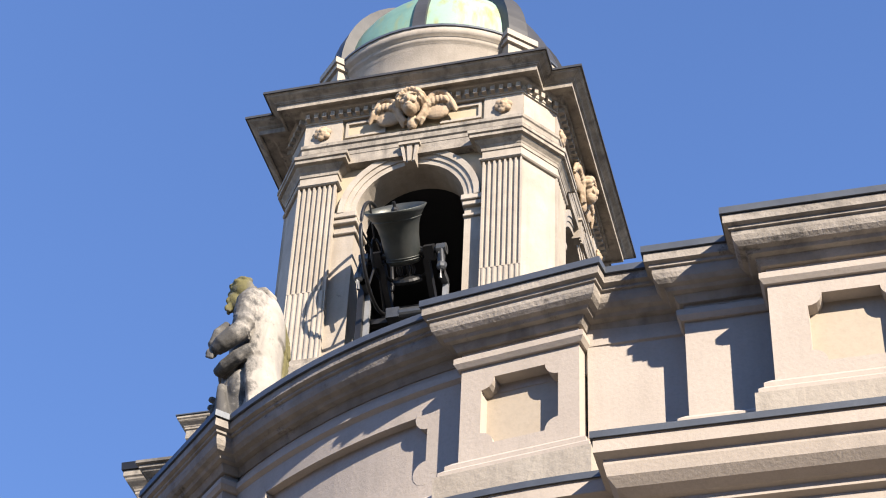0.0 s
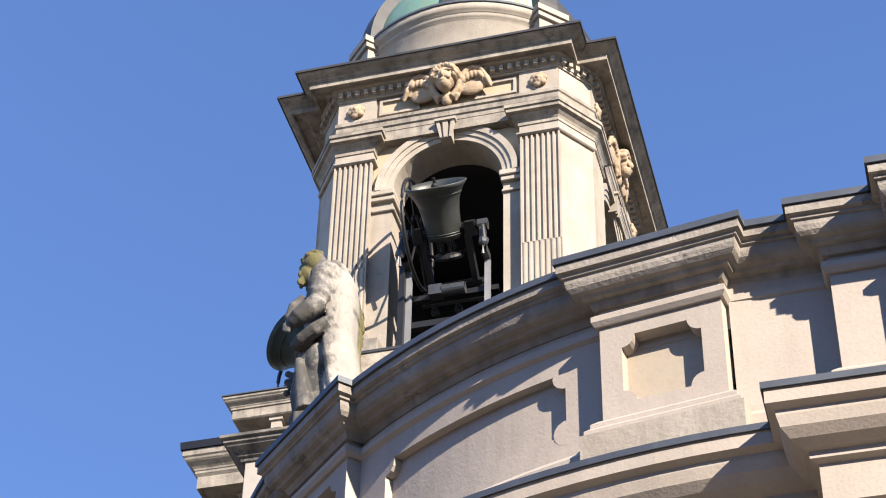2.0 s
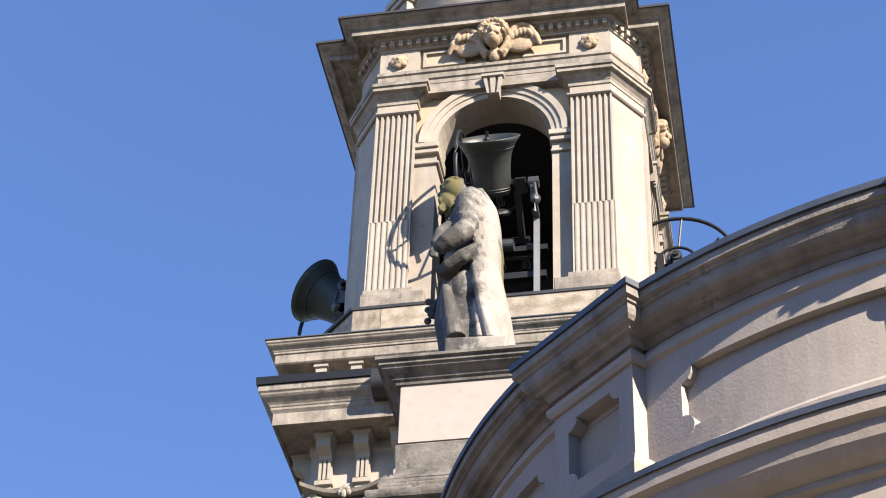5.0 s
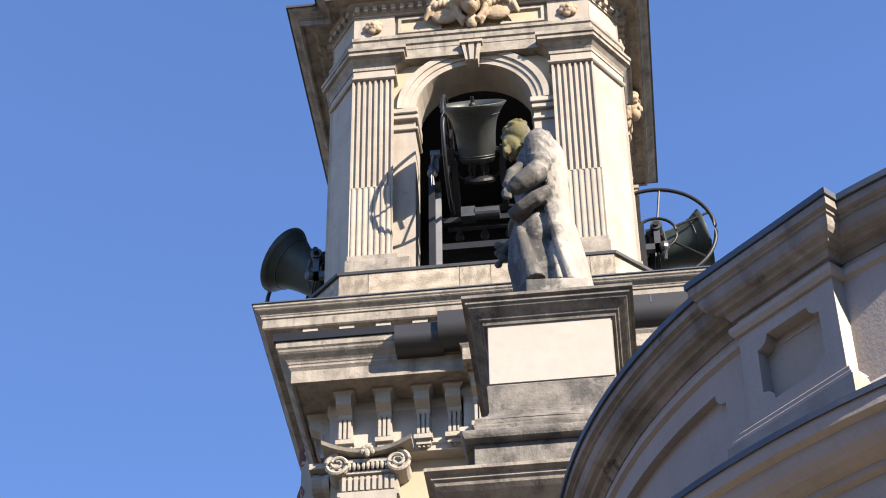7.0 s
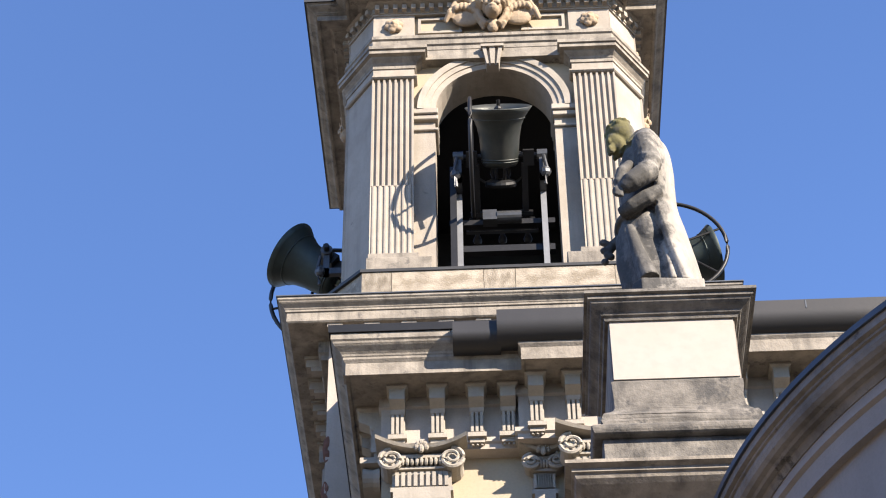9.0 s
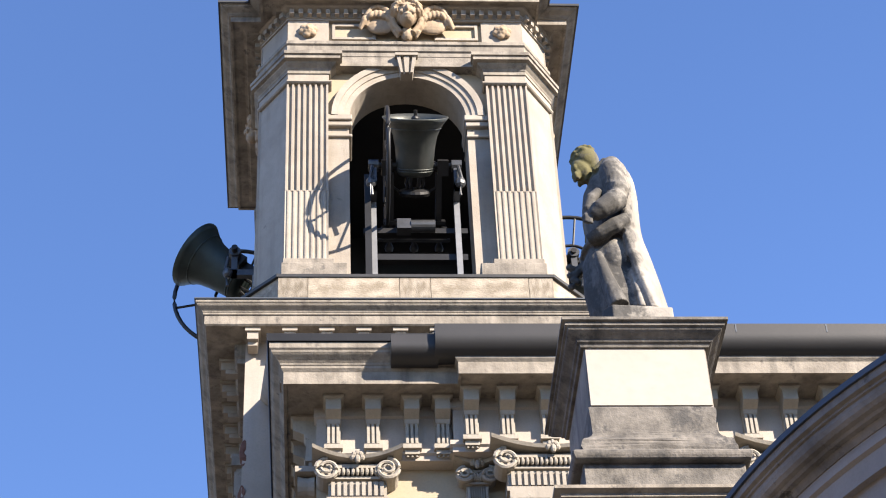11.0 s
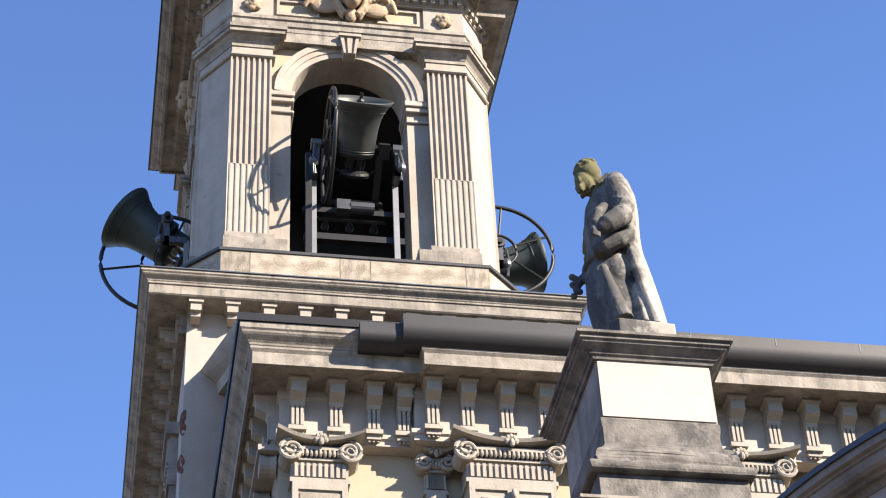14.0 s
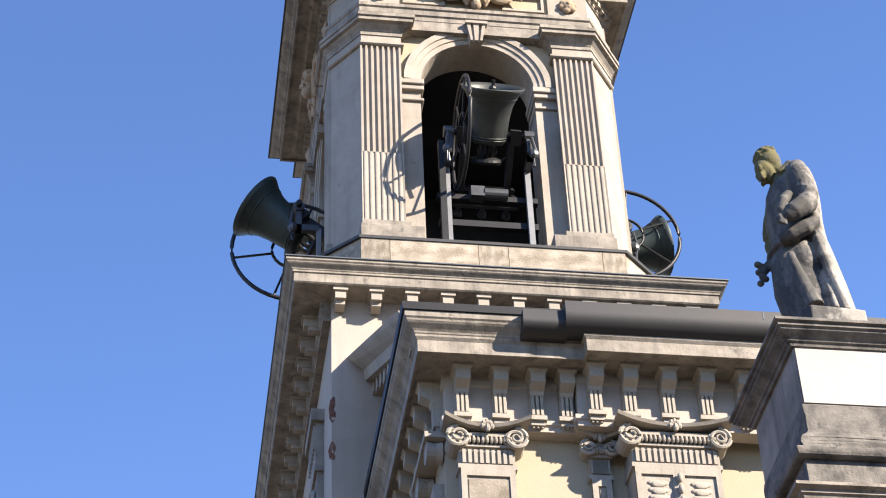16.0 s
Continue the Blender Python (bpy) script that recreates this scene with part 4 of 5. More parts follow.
def ionic(x0, x1, yf, panels, side_left=True):
    """A pilaster with an ionic capital: shaft panels, a fluted neck, egg band, two scrolls and a curved abacus."""
    w = x1 - x0
    cx = (x0 + x1) / 2
    bm = bmesh.new()
    box(bm, x0 + 0.03, x1 - 0.03, yf + 0.03, -4.84, -2.2, 13.36)
    box(bm, x0, x1, yf, -4.84, 13.36, 13.42)
    box(bm, x0 + 0.02, x1 - 0.02, yf + 0.02, -4.84, 13.42, 13.66)
    n = max(8, int(w / 0.075))
    for i in range(n):
        xx = x0 + 0.04 + (w - 0.08) * (i + 0.5) / n
        box(bm, xx - 0.021, xx + 0.021, yf - 0.012, yf + 0.03, 13.43, 13.62)
    # frames of sunk panels on the shaft
    pw = (w - 0.06) / panels
    for p in range(panels):
        a, b = x0 + 0.03 + p * pw, x0 + 0.03 + (p + 1) * pw
        box(bm, a, a + 0.07, yf, yf + 0.05, 5.0, 13.36)
        box(bm, b - 0.07, b, yf, yf + 0.05, 5.0, 13.36)
        box(bm, a + 0.07, b - 0.07, yf, yf + 0.05, 13.26, 13.36)
    pil = part("pilaster", bm, M_STONE, nave)
    for p in range(panels):
        a, b = x0 + 0.12 + p * pw, x0 + 0.03 + (p + 1) * pw - 0.09
        bm = bmesh.new()
        if panels == 1:
            box(bm, a, b, yf + 0.018, yf + 0.06, 5.0, 13.22)
            part("marble_inlay", bm, M_PLINTH, pil, "brown marble inlay")
        else:
            for q in range(10):
                for r in range(2):
                    blob(bm, ((a + b) / 2, yf + 0.028 - 0.008 * r, 13.15 - q * 0.10 - r * 0.02), ((b - a) * (0.40 - 0.14 * r), 0.014, 0.045), 10, 6)
            part("scale_ornament", bm, M_STONE, pil, "carved scale ornament", True)
    bm = bmesh.new()
    n = int(w / 0.06)
    for i in range(n):
        xx = x0 + 0.06 + (w - 0.12) * (i + 0.5) / n
        blob(bm, (xx, yf - 0.03, 13.745), (0.026, 0.05, 0.055), 7, 6)
    box(bm, x0, x1, yf - 0.02, yf + 0.2, 13.655, 13.69)
    box(bm, x0 - 0.02, x1 + 0.02, yf - 0.035, yf + 0.2, 13.80, 13.85)
    for s, vx in ((-1, x0 + 0.01), (1, x1 - 0.01)):
        volute(bm, vx, yf - 0.03, 13.76, s, 0.15 if w > 0.5 else 0.105)
    # abacus, curving up to horned corners
    k = 12
    rows = []
    for i in range(k + 1):
        t = i / k
        xx = x0 - 0.17 + (w + 0.34) * t
        h = (2 * t - 1) ** 2
        zz = 13.89 + 0.08 * h
        yy = yf - 0.10 - 0.12 * h
        rows.append([bm.verts.new(p) for p in ((xx, yy, zz), (xx, yy - 0.025, zz + 0.038), (xx, yf + 0.2, zz + 0.038), (xx, yf + 0.2, zz))])
    for a, b in zip(rows[:-1], rows[1:]):
        for j in range(4):
            bm.faces.new((a[j], a[(j + 1) % 4], b[(j + 1) % 4], b[j]))
    bm.faces.new(rows[0])
    bm.faces.new(rows[-1])
    # flower in the middle
    for q in range(5):
        a = math.pi * q / 4
        blob(bm, (cx + 0.055 * math.cos(a), yf - 0.10, 13.90 + 0.06 * math.sin(a)), (0.035, 0.04, 0.045), 7, 5)
    blob(bm, (cx, yf - 0.13, 13.86), (0.035, 0.04, 0.06), 7, 5)
    part("capital", bm, M_STONE, pil, "carved ionic capital")
    pil.matrix_basis = Matrix.Translation((0.02, 0.30, 0.13))
    return pil


ionic(-1.40, -0.68, -5.10, 1)
ionic(0.22, 0.52, -4.98, 1)
ionic(0.68, 1.80, -5.30, 2)
ionic(3.55, 4.67, -5.30, 2)
ionic(6.4, 7.5, -5.30, 2)
# turned column between the two panels of the broad pilaster
bm = bmesh.new()
for q in range(8):
    blob(bm, (1.26, -5.04, 13.33 - q * 0.16), (0.035, 0.035, 0.07), 10, 7)
part("bead_column", bm, M_STONE, nave, "carved bead string", True)
# side pilaster on the end wall, in shade
bm = bmesh.new()
box(bm, NX0, NX0 + 0.17, -4.4, -3.7, -2.0, 13.5)
for s in (-4.46, -3.64):
    revolve(bm, [(0.0, 0.02), (0.15, 0.02), (0.13, 0.1), (0.15, 0.22), (0, 0.22)], 16, Matrix.Translation((NX0 + 0.12, s, 13.89)) @ Matrix.Rotation(-math.pi / 2, 4, "Y"))
box(bm, NX0 - 0.13, NX0 + 0.17, -4.65, -3.4, 14.01, 14.09)
part("end_pilaster", bm, M_STONE, nave)
# gutter: a long half-round trough with a drop end
bm = bmesh.new()
n = 24


def trough(xa, xb, yc, zc, r, h):
    rows = []
    for x in (xa, xb):
        ring = [bm.verts.new((x, yc - r * math.cos(math.pi * i / n) if i else yc - r, zc - h * math.sin(math.pi * i / n))) for i in range(n + 1)]
        rows.append([bm.verts.new((x, yc - r, zc + 0.13))] + ring + [bm.verts.new((x, yc + r, zc + 0.13))])
    for j in range(n + 3):
        bm.faces.new((rows[0][j], rows[0][(j + 1) % (n + 3)], rows[1][(j + 1) % (n + 3)], rows[1][j]))
    bm.faces.new(rows[0])
    bm.faces.new(rows[1])
trough(-0.10, 15.9, -5.42, 15.30, 0.24, 0.25)
trough(-0.62, -0.06, -5.36, 15.20, 0.22, 0.17)
gut = part("gutter", bm, M_GUTTER, nave, "dark grey metal gutter", True)
gut.data.set_sharp_from_angle(angle=radians(35))
for i in range(7):
    bm = bmesh.new()
    box(bm, 2.4 + i * 1.1, 2.415 + i * 1.1, -5.664, -5.655, 15.30, 15.42)
    part("solder_seam", bm, M_LEAD, gut)
nave.matrix_basis = Matrix.Translation((0.015, 0.785, 0.413)) @ nave.matrix_basis

# ---- rounded facade with its parapet ----
CX, CY, RC = 6.315, -9.994, 4.68      # axis of the rounding, and the radius of its wall
facade = thing("rounded_facade", (CX, CY, -0.45), "cream plastered rounded church facade with a panelled parapet", "facade")


def at(phi, R, z=0.0):
    a = math.radians(phi)
    return Vector((CX - R * math.sin(a), CY - R * math.cos(a), z))


def arc(a, b, R, n):
    return [tuple(at(a + (b - a) * i / n, R)[:2]) for i in range(n + 1)]


def line_and_arc(x_end, phi_end, R, n=36):
    """From the end of the rounding forward to the straight front (outside to the right of the way)."""
    return [tuple(at(phi_end + (0 - phi_end) * i / n, R)[:2]) for i in range(n + 1)] + [(x_end, CY - R)]


EX = 15.0
core = line_and_arc(EX, 100, RC, 56)
# body below the ledge, and the wall of the parapet
bm = bmesh.new()
loft(bm, core, [(-0.5, -1.2), (0.0, -1.2), (0.0, 6.7), (-0.5, 6.7)])
part("facade_wall", bm, M_PLASTER, facade)
bm = bmesh.new()
loft(bm, core, [(-0.4, 6.7), (-0.04, 6.7), (-0.04, 9.2), (-0.4, 9.2)])
part("parapet_wall", bm, M_PLASTER, facade)
# upper and lower bands that frame the sunk panels
bm = bmesh.new()
loft(bm, core, [(-0.2, 8.84), (0.02, 8.84), (0.02, 9.0), (0.05, 9.02), (0.05, 9.07), (0.02, 9.08), (0.02, 9.16), (-0.2, 9.16)])
loft(bm, core, [(-0.2, 7.5), (0.10, 7.5), (0.10, 8.14), (0.07, 8.18), (0.07, 8.22), (0.02, 8.25), (0.02, 8.38), (-0.2, 8.38)])
part("parapet_band", bm, M_PLASTER, facade)
# coping moulding
COP = [(-0.3, 9.13), (0.03, 9.13), (0.05, 9.16), (0.06, 9.18)] + [(0.10, 9.185), (0.115, 9.205), (0.15, 9.215), (0.175, 9.24), (0.187, 9.275), (0.187, 9.31), (0.205, 9.315), (0.205, 9.335), (0.235, 9.345), (0.235, 9.405), (-0.3, 9.42)]
bm = bmesh.new()
loft(bm, core, COP)
part("coping", bm, M_GREYST, facade, "weathered grey moulded coping")
LEADP = [(-0.3, 9.422), (0.245, 9.407), (0.255, 9.407), (0.255, 9.455), (-0.3, 9.48)]
bm = bmesh.new()
loft(bm, core, LEADP)
part("coping_lead", bm, M_LEAD, facade, "blue-grey lead capping")


def scooped(hw, hh, r, n=5):
    """A rectangle whose corners are scooped out."""
    pts = []
    for sx, sz, a0 in ((1, 1, math.pi), (-1, 1, 1.5 * math.pi), (-1, -1, 0.0), (1, -1, 0.5 * math.pi)):
        cx, cz = sx * hw, sz * hh
        for i in range(n + 1):
            a = a0 + (math.pi / 2) * i / n
            pts.append((cx + r * math.cos(a), cz + r * math.sin(a)))
    # order runs the wrong way in each corner: walk it so that the outline is one loop
    out = []
    for c in range(4):
        seg = pts[c * (n + 1):(c + 1) * (n + 1)]
        out += seg[::-1]
    return out


def pier(m, half, front, depth, coping_half, coping_out, name="pier", panel=True):
    """A parapet pier in local space: x along, y outwards is negative, z up. front: distance of its face."""
    bm = bmesh.new()
    zc, hh = 8.655, 0.245
    d = 0.10
    if panel:
        inner = scooped(0.25, hh, 0.085)
        k = len(inner)
        ring_o = []
        for (x, z) in inner:
            s = max(abs(x) / half, abs(z) / 0.40)
            ring_o.append((x / s, z / s))
        vi = [bm.verts.new((x, -front, zc + z)) for x, z in inner]
        vo = [bm.verts.new((x, -front, zc + z)) for x, z in ring_o]
        vb = [bm.verts.new((x, -front + d, zc + z)) for x, z in inner]
        for i in range(k):
            j = (i + 1) % k
            bm.faces.new((vi[i], vi[j], vo[j], vo[i]))
            bm.faces.new((vi[i], vb[i], vb[j], vi[j]))
        box(bm, -half, half, -front + d + 0.01, -front + depth, 8.2, 9.16)
        for s in (-1, 1):
            f = [bm.verts.new(p) for p in ((s * half, -front, zc - 0.40), (s * half, -front, zc + 0.40), (s * half, -front + depth, zc + 0.40), (s * half, -front + depth, zc - 0.40))]
            bm.faces.new(f)
        box(bm, -half, half, -front, -front + depth, zc + 0.40, 9.14)
    else:
        box(bm, -half, half, -front, -front + depth, 8.2, 9.14)
    body = part(name, bm, M_PLASTER, facade)
    if panel:
        bm = bmesh.new()
        box(bm, -0.26, 0.26, -front + d - 0.004, -front + d + 0.02, zc - 0.26, zc + 0.26)
        bmesh.ops.transform(bm, matrix=m, verts=bm.verts)
        part("sunk_panel", bm, M_OCTO, body, "peach plaster panel")
    body.data.transform(m)
    path = [(-half, -front + depth), (-half, -front), (half, -front), (half, -front + depth)]
    bm = bmesh.new()
    loft(bm, path, [(-0.1, 9.0), (0.02, 9.0), (0.04, 9.03), (0.04, 9.07), (0.02, 9.09), (-0.1, 9.09)], False, m)
    part("top_moulding", bm, M_PLASTER, body)
    bm = bmesh.new()
    loft(bm, path, [(-0.1, 8.16), (0.09, 8.16), (0.09, 8.20), (0.06, 8.23), (0.06, 8.26), (0.02, 8.30), (-0.1, 8.30)], False, m)
    part("base_moulding", bm, M_PLASTER, body)
    bm = bmesh.new()
    loft(bm, path, [(-0.1, 7.55), (0.11, 7.55), (0.11, 8.16), (-0.1, 8.16)], False, m)
    part("pier_plinth", bm, M_STONE, body, "weathered plinth block")
    k = coping_out / 0.235
    bm = bmesh.new()
    loft(bm, path, [(o * k if o > 0 else -0.1, z) for o, z in COP], False, m)
    part("pier_coping", bm, M_GREYST, body, "weathered grey moulded coping")
    bm = bmesh.new()
    loft(bm, path, [((o - 0.255 + coping_out + 0.015) if o > 0 else -0.1, z + 0.003) for o, z in LEADP], False, m)
    box(bm, -half, half, -front, -front + depth, 9.42, 9.475, m)
    part("pier_lead", bm, M_LEAD, body, "blue-grey lead capping")
    return body


def pier_pose(phi):
    return Matrix.Translation((CX, CY, 0)) @ Matrix.Rotation(-math.radians(phi), 4, "Z")


for phi in (9.15, 43.7):
    pier(pier_pose(phi), 0.385, 4.79, 0.3, 0.6, 0.20)
# straight front to the right: strip, pier, strip, plain wall
def flat_pose(x):
    return Matrix.Translation((x, CY, 0))


pier(flat_pose(6.865), 0.28, 4.855, 0.3, 0.3, 0.20, "strip_pier", False)
pier(flat_pose(7.577), 0.47, 5.09, 0.5, 0.6, 0.21)
pier(flat_pose(8.29), 0.28, 4.855, 0.3, 0.3, 0.20, "strip_pier", False)
bm = bmesh.new()
box(bm, 5.97, 6.65, CY - 4.715, CY - 4.4, 8.2, 9.15)
part("recess_wall", bm, M_PLASTER, facade)
# scooped corner pieces of the long sunk panels
for a, b in ((14.2, 38.6), (48.8, 84.0)):
    for phi, s in ((a + 2.2, 1), (b - 2.2, -1)):
        bm = bmesh.new()
        loft(bm, arc(phi + (0.9 if s > 0 else 3.1), phi + (-3.1 if s > 0 else -0.9), RC, 4), [(-0.1, 8.38), (0.02, 8.38), (0.02, 8.84), (-0.1, 8.84)])
        for z in (8.40, 8.82):
            revolve(bm, [(0.0, 0.06), (0.09, 0.06), (0.09, -0.1), (0, -0.1)], 14, Matrix.Translation(at(phi + s * 0.9, RC - 0.04, z)) @ Matrix.Rotation(-math.radians(phi), 4, "Z") @ Matrix.Rotation(math.pi / 2, 4, "X"))
        part("panel_corner", bm, M_PLASTER, facade)
LO = 0.82      # reach of the curved ledge
# main ledge round the curve, and the deeper ledge of the straight front
def ledge(bm, path, out):
    e = out
    loft(bm, path, [(-0.2, 6.4), (0.08, 6.4), (0.10, 6.62), (0.18, 6.68), (0.20, 6.82), (e - 0.36, 6.97), (e - 0.30, 6.97), (e - 0.28, 6.945), (e - 0.22, 6.945), (e - 0.22, 7.17), (e - 0.18, 7.185), (e - 0.18, 7.225), (e - 0.15, 7.235), (e - 0.10, 7.265), (e - 0.06, 7.315), (e - 0.045, 7.38), (e - 0.045, 7.41), (e, 7.43), (e, 7.52), (-0.2, 7.75)])


bm = bmesh.new()
ledge(bm, arc(100, -3, RC, 48), LO - 0.015)
part("curved_ledge", bm, M_PLASTER, facade)
bm = bmesh.new()
loft(bm, arc(100, -3, RC, 48), [(LO - 0.115, 7.525), (LO, 7.515), (LO, 7.556), (0.1, 7.76), (0.1, 7.72)])
part("curved_ledge_lead", bm, M_LEAD, facade, "blue-grey lead flashing")
bm = bmesh.new()
ledge(bm, [(6.81, CY - 4.0), (6.81, CY - 5.23), (EX, CY - 5.23)], 0.60)
part("front_ledge", bm, M_PLASTER, facade)
bm = bmesh.new()
box(bm, 6.75, EX, CY - 5.28, CY - 4.3, -1.2, 6.7)
part("front_wall", bm, M_PLASTER, facade)
bm = bmesh.new()
loft(bm, [(6.81, CY - 4.0), (6.81, CY - 5.23), (EX, CY - 5.23)], [(0.5, 7.525), (0.615, 7.515), (0.615, 7.556), (-0.5, 7.90), (-0.5, 7.80)])
part("front_ledge_lead", bm, M_LEAD, facade, "blue-grey lead flashing")
bm = bmesh.new()   # inner side of the parapet roof, and the body behind
prism(bm, [tuple(p) for p in [at(93 - 93 * i / 24, RC - 0.3)[:2] for i in range(25)]] + [(EX, CY - RC + 0.3), (EX, -5.3), (2.3, -5.3)], 6.8, 8.6)
part("flat_roof", bm, M_DLEAD, facade, "dark flat roof")
facade.matrix_basis = Matrix.Translation((0, 0, -0.365)) @ facade.matrix_basis

# ---- corner block, pedestal and statue ----
block = thing("corner_block", (1.0, -10.4, -1.105), "cream stone corner block with a moulded grey cornice", "pier")
bx0, bx1, by0, by1 = 0.60, 1.95, -11.03, -8.6
bm = bmesh.new()
box(bm, bx0, bx1, by0, by1, -2.0, 9.2)
part("block_wall", bm, M_PLASTER, block)
bm = bmesh.new()
loft(bm, [(bx0, by1), (bx0, by0), (bx1, by0)], [(-0.3, 8.98), (0.03, 8.98), (0.05, 9.02), (0.05, 9.10)] + cyma(0.07, 9.12, 0.27, 9.31, 6) + [(0.29, 9.32), (0.29, 9.35), (0.34, 9.37), (0.34, 9.40), (-0.3, 9.42)])
part("block_cornice", bm, M_MOULD, block)
bm = bmesh.new()
loft(bm, [(bx0, by1), (bx0, by0), (bx1, by0)], LEADP)
box(bm, bx0, bx1, by0, by1, 9.40, 9.47)
part("block_lead", bm, M_LEAD, block, "blue-grey lead capping")
block.matrix_basis = Matrix.Translation((0.14, 1.02, 0.405)) @ block.matrix_basis

pedestal = thing("pedestal", (1.27, -9.95, 9.47), "weathered stone pedestal with a white marble panel", "pedestal")
px0, px1, py0, py1 = 0.73, 1.81, -10.64, -9.30
ring = [(px0, py0), (px1, py0), (px1, py1), (px0, py1)]
bm = bmesh.new()
prism(bm, [(px0 - 0.13, py0 - 0.13), (px1 + 0.16, py0 - 0.13), (px1 + 0.16, py1 + 0.1), (px0 - 0.13, py1 + 0.1)], 9.47, 10.02)
loft(bm, ring, [(-0.3, 10.02), (0.20, 10.02), (0.22, 10.06), (0.22, 10.10), (0.15, 10.14), (-0.3, 10.14)], True)
bmesh.ops.bevel(bm, geom=bm.edges, offset=0.01, segments=1, affect="EDGES")
part("pedestal_base", bm, M_SOOT, pedestal, "dark weathered base")
bm = bmesh.new()
loft(bm, ring, [(-0.3, 10.12), (0.12, 10.12), (0.13, 10.22)] + cyma(0.12, 10.24, 0.01, 10.42, 5) + [(0.012, 10.69), (-0.3, 10.69)], True)
bmesh.ops.subdivide_edges(bm, edges=bm.edges, cuts=3)
roughen(bm, 0.022, 0.09, 4)
part("stone_course", bm, M_SOOT, pedestal, "weathered grey stone course")
bm = bmesh.new()
prism(bm, ring, 10.69, 11.36)
part("die", bm, M_GREYST, pedestal)
bm = bmesh.new()
box(bm, px0 + 0.01, px1 - 0.01, py0 - 0.012, py0 + 0.02, 10.71, 11.35)
part("marble_panel", bm, M_MARBLE, pedestal, "smooth white marble panel")
bm = bmesh.new()
loft(bm, ring, [(-0.3, 11.33), (0.03, 11.33), (0.04, 11.36)] + cyma(0.06, 11.37, 0.15, 11.46, 5) + [(0.17, 11.47), (0.17, 11.50), (0.20, 11.51), (0.20, 11.54), (-0.3, 11.58)], True)
part("pedestal_cornice", bm, M_SOOT, pedestal, "dark-stained moulded cornice")
pedestal.matrix_basis = Matrix.Translation((0.14, 1.02, 0.405)) @ pedestal.matrix_basis

# statue: a draped standing figure as one plain form, head bowed, a heavy cloak down the back
bm = bmesh.new()
LEVELS = [  # height, reach in front and behind, reach to the near and the far side
    (12.44, 1.14, 1.76, -9.24, -8.74), (12.60, 1.08, 1.75, -9.25, -8.73), (12.90, 1.03, 1.71, -9.24, -8.72), (13.25, 1.05, 1.65, -9.23, -8.70), (13.50, 1.12, 1.60, -9.22, -8.68),
    (13.70, 1.12, 1.59, -9.24, -8.64), (13.95, 1.10, 1.60, -9.27, -8.62), (14.16, 1.13, 1.59, -9.27, -8.66), (14.31, 1.19, 1.56, -9.22, -8.74), (14.41, 1.26, 1.50, -9.13, -8.86)]


def figure(z, a, grow=0.0):
    """A point of the draped body at height z, at the angle a round it (0 behind, -90 degrees on the near side)."""
    i = max(0, min(len(LEVELS) - 2, sum(z > l[0] for l in LEVELS) - 1))
    p, q = LEVELS[i], LEVELS[i + 1]
    t = max(0.0, min(1.0, (z - p[0]) / (q[0] - p[0])))
    xl, xr, yf, yb = [p[k] + (q[k] - p[k]) * t for k in (1, 2, 3, 4)]
    cx, cy, hx, hy = (xl + xr) / 2, (yf + yb) / 2, (xr - xl) / 2 + grow, (yb - yf) / 2 + grow
    c, s_ = math.cos(a), math.sin(a)
    e = 0.85
    return Vector((cx + hx * math.copysign(abs(c) ** e, c), cy + hy * math.copysign(abs(s_) ** e, s_), z))


N, K = 72, 48
rings = []
for k in range(K + 1):
    z = 12.44 + 1.97 * k / K
    row = []
    for i in range(N):
        a = 2 * math.pi * i / N
        low = max(0.0, min(1.0, (13.35 - z) / 0.8))
        g = low * 0.016 * math.sin(a * 6 + 1.2 * math.sin(z * 2.1)) + 0.006 * math.sin(a * 9 + z * 7)
        row.append(bm.verts.new(figure(z, a, g - 0.01)))
    rings.append(row)
for a, b in zip(rings[:-1], rings[1:]):
    for i in range(N):
        bm.faces.new((a[i], a[(i + 1) % N], b[(i + 1) % N], b[i]))
bm.faces.new(rings[0][::-1])
bm.faces.new(rings[-1])
# cloak: a smooth heavy sheet over the back, its near edge standing proud of the sleeve and the skirt
for k in range(64):
    u = k / 63
    pts, rad = [], []
    for i in range(22):
        t = i / 21
        z = 14.36 - 1.88 * t
        a0 = math.radians(-76 + 12 * math.sin(math.pi * min(1.0, t * 2.2)) + 22 * max(0.0, t - 0.5))
        a = a0 + u * (math.radians(110) - a0)
        lip = max(0.0, 1 - u * 10)
        pts.append(figure(z, a, 0.022 + 0.035 * lip + 0.008 * math.sin(k * 0.35) * t + 0.035 * math.sin(math.pi * min(1, t * 1.4)) * (u > 0.55) * (t < 0.6)))
        rad.append(0.038 + 0.012 * lip)
    tube(bm, pts, rad, 6)
# short cape over the far shoulder, ending in a rounded flap
for k in range(16):
    u = k / 15
    a = math.radians(48 + 62 * u)
    end = 13.22 + 0.25 * (2 * u - 1) ** 2
    pts = [figure(14.30 + (end - 14.30) * i / 11, a, 0.05 + 0.05 * math.sin(math.pi * i / 11)) for i in range(12)]
    tube(bm, pts, 0.042, 6)
# collar roll round the neck
tube(bm, [(1.23, -9.17, 14.30), (1.34, -9.20, 14.40), (1.46, -9.12, 14.45), (1.50, -8.99, 14.45), (1.44, -8.84, 14.41), (1.30, -8.80, 14.33)], [0.035, 0.05, 0.06, 0.06, 0.055, 0.04], 10)
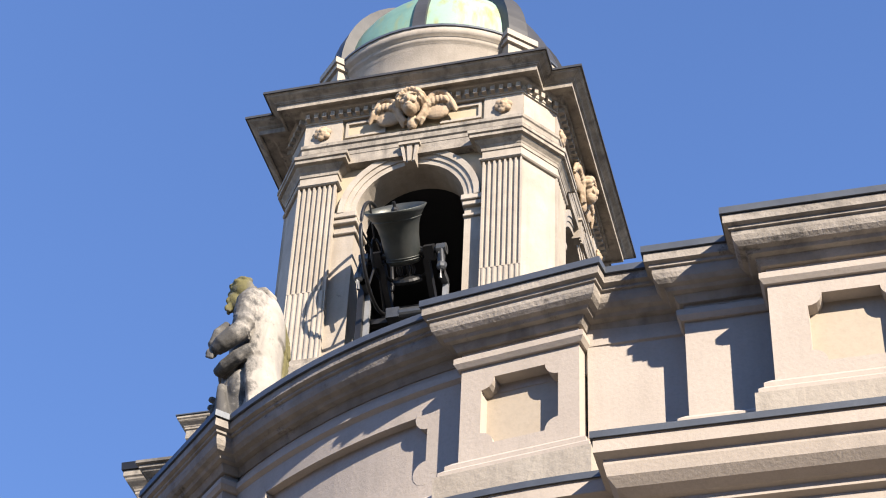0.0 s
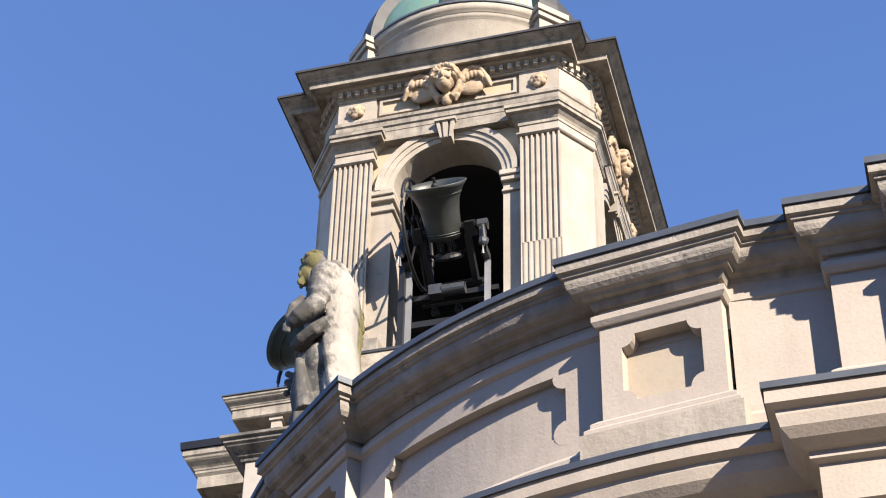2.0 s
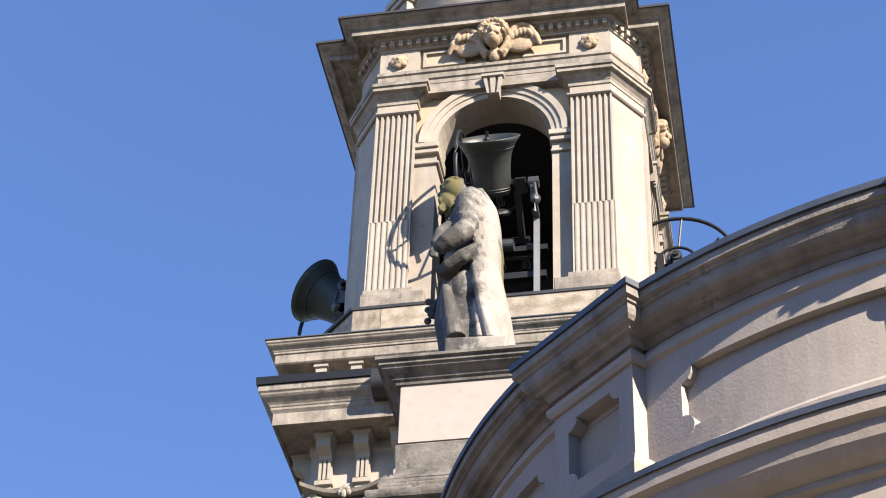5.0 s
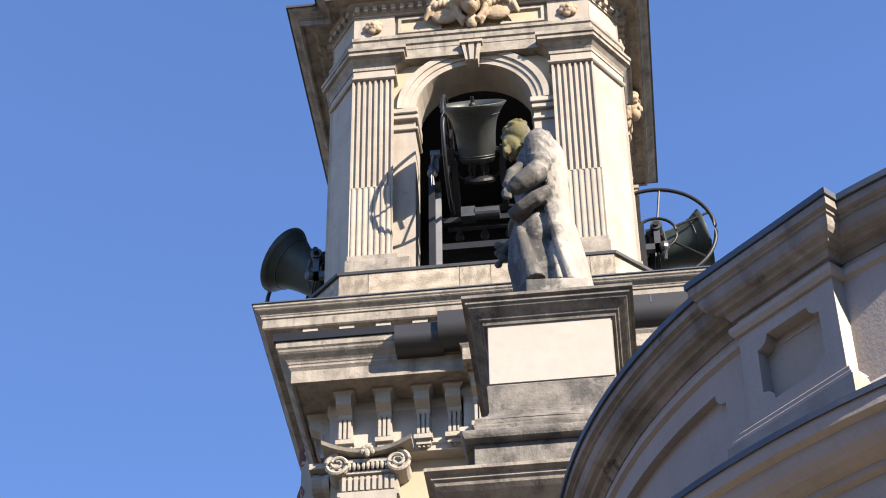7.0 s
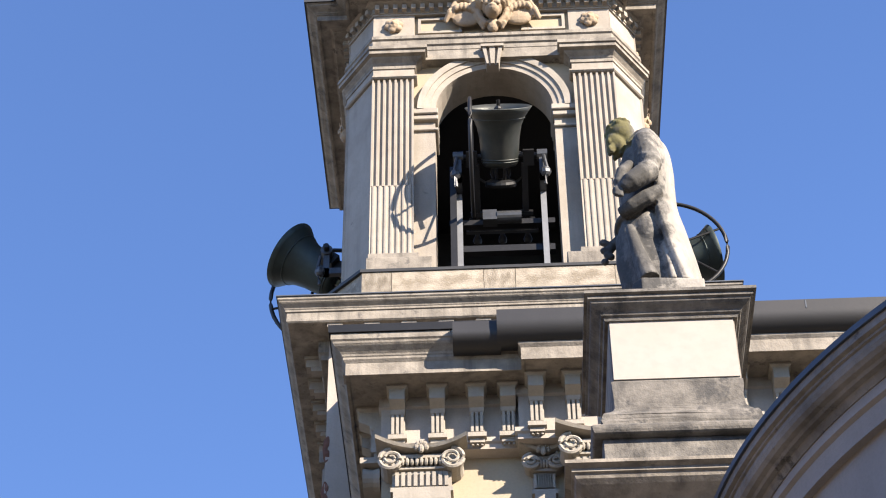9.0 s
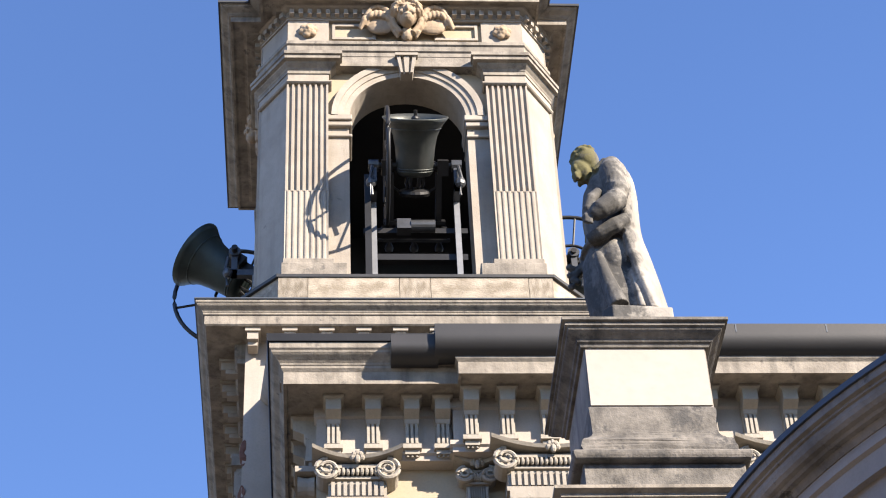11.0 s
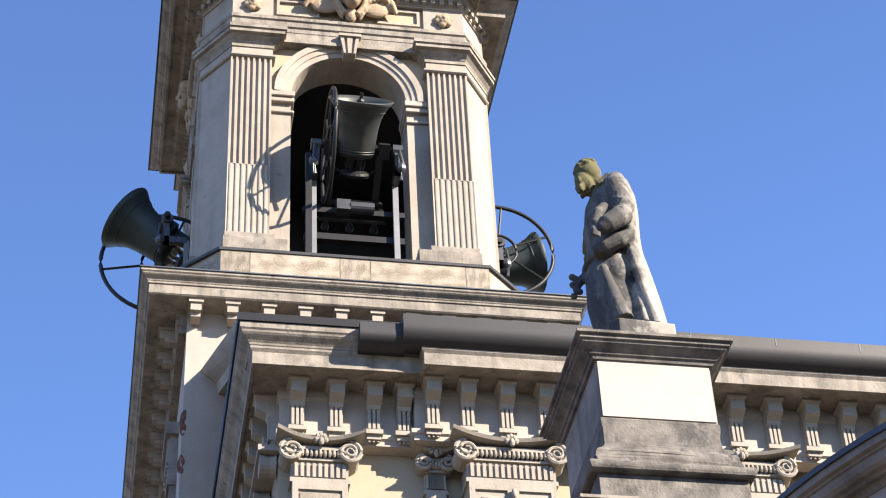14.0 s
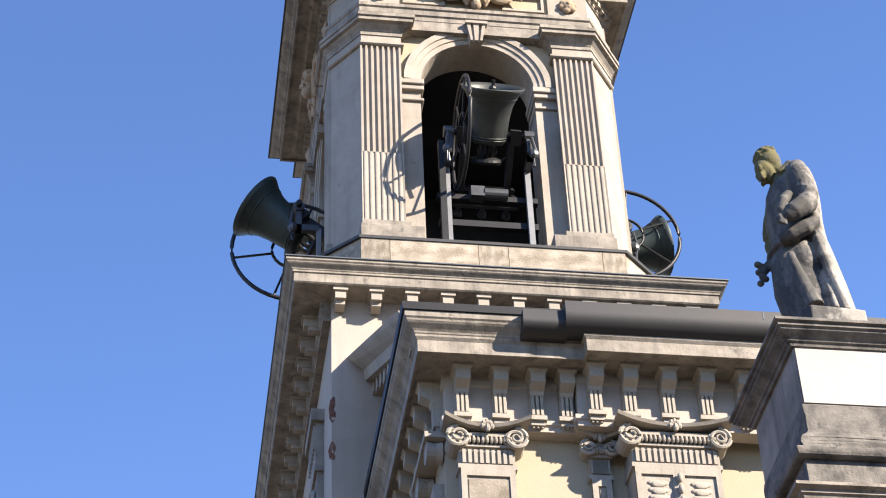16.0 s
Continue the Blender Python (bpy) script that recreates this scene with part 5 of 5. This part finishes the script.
# near arm: full sleeve from the shoulder to the elbow, forearm forward to the hand
tube(bm, [(1.40, -9.24, 14.33), (1.37, -9.31, 14.18), (1.38, -9.36, 13.98), (1.40, -9.39, 13.82), (1.38, -9.40, 13.73)], [0.095, 0.118, 0.12, 0.115, 0.10], 16)
tube(bm, [(1.41, -9.39, 13.74), (1.31, -9.42, 13.66), (1.20, -9.42, 13.57), (1.13, -9.40, 13.51)], [0.10, 0.105, 0.095, 0.065], 16)
tube(bm, [(1.22, -9.36, 13.86), (1.13, -9.39, 13.74), (1.09, -9.39, 13.60), (1.09, -9.37, 13.50)], [0.05, 0.058, 0.055, 0.04], 12)
blob(bm, (1.085, -9.38, 13.50), (0.065, 0.055, 0.06), 10, 8)
for q in range(4):
    tube(bm, [(1.06 + 0.018 * q, -9.42, 13.52 - 0.01 * q), (1.05 + 0.02 * q, -9.41, 13.43 - 0.008 * q)], 0.016, 6)
for p0, p1, p2, r in (((1.29, -9.36, 14.10), (1.37, -9.46, 14.02), (1.46, -9.44, 14.0), 0.024), ((1.29, -9.42, 13.92), (1.37, -9.48, 13.86), (1.47, -9.46, 13.88), 0.028), ((1.28, -9.44, 13.78), (1.36, -9.49, 13.74), (1.45, -9.46, 13.78), 0.026), ((1.30, -9.32, 14.24), (1.37, -9.40, 14.16), (1.44, -9.38, 14.16), 0.02)):
    tube(bm, [p0, p1, p2], [r * 0.6, r, r * 0.6], 8)      # creases of the sleeve
# cloth gathered under the forearm, and the belt
tube(bm, [(1.10, -9.20, 13.38), (1.20, -9.27, 13.40), (1.34, -9.31, 13.47), (1.47, -9.30, 13.56)], [0.06, 0.075, 0.08, 0.07], 12)
tube(bm, [figure(13.40, math.radians(-100 - 14 * q), 0.015) for q in range(8)], 0.035, 8)
# skirt: the bent knee, one strong fold to the hem, softer ones beside it
blob(bm, (1.35, -9.16, 13.20), (0.14, 0.10, 0.24), 14, 10)
tube(bm, [(1.17 + 0.13 * t ** 1.3, -9.22 - 0.06 * t, 13.20 - 0.70 * t) for t in [q / 7 for q in range(8)]], [0.04 + 0.06 * q / 7 for q in range(8)], 12)
tube(bm, [(1.46, -9.23, 13.0), (1.49, -9.26, 12.75), (1.52, -9.27, 12.5)], [0.02, 0.03, 0.035], 8)
# what hangs from the far hand
tube(bm, [(1.12, -8.88, 13.36), (1.02, -8.88, 13.26), (0.97, -8.88, 13.17)], [0.06, 0.05, 0.04], 8)
for q in range(7):
    blob(bm, (0.94 + 0.03 * (q % 3), -8.89, 13.30 - 0.04 * q + 0.02 * (q % 2)), (0.042, 0.04, 0.036), 7, 5)
# rough base stone on a slab
prism(bm, [(1.14, -9.30), (1.22, -9.38), (1.55, -9.36), (1.78, -9.34), (1.81, -9.0), (1.76, -8.66), (1.16, -8.68)], 12.10, 12.45)
box(bm, 1.05, 1.90, -9.46, -8.58, 11.96, 12.16)
# head, bowed forward, thick curls and a beard
hm = Matrix.Rotation(math.radians(-24), 4, "Y")
blob(bm, (1.185, -9.03, 14.58), (0.135, 0.13, 0.165), 20, 14, hm)
blob(bm, (1.135, -9.04, 14.42), (0.095, 0.10, 0.15), 14, 10, hm)
tube(bm, [(1.36, -9.02, 14.32), (1.25, -9.03, 14.47)], 0.095, 12)
for i in range(60):
    a, b = i * 2.399, 0.10 + 0.92 * (i % 17) / 17
    c = hm @ Vector((0.015 + 0.13 * b * math.cos(a), 0.125 * b * math.sin(a), 0.15 * math.sqrt(max(0, 1 - b * b)) - 0.005))
    blob(bm, Vector((1.185, -9.03, 14.58)) + c, (0.034, 0.034, 0.026), 7, 5)
for i in range(22):
    blob(bm, (1.06 + 0.026 * (i % 5), -9.115 + 0.011 * (i % 14), 14.31 + 0.036 * (i % 4)), (0.026, 0.026, 0.045), 7, 5)
blob(bm, (1.048, -9.04, 14.555), (0.032, 0.022, 0.045), 8, 6)
blob(bm, (1.065, -9.04, 14.625), (0.032, 0.09, 0.018), 8, 6)
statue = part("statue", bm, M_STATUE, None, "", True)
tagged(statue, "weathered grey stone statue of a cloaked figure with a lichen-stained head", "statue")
melt(statue, 0.0105, 3)
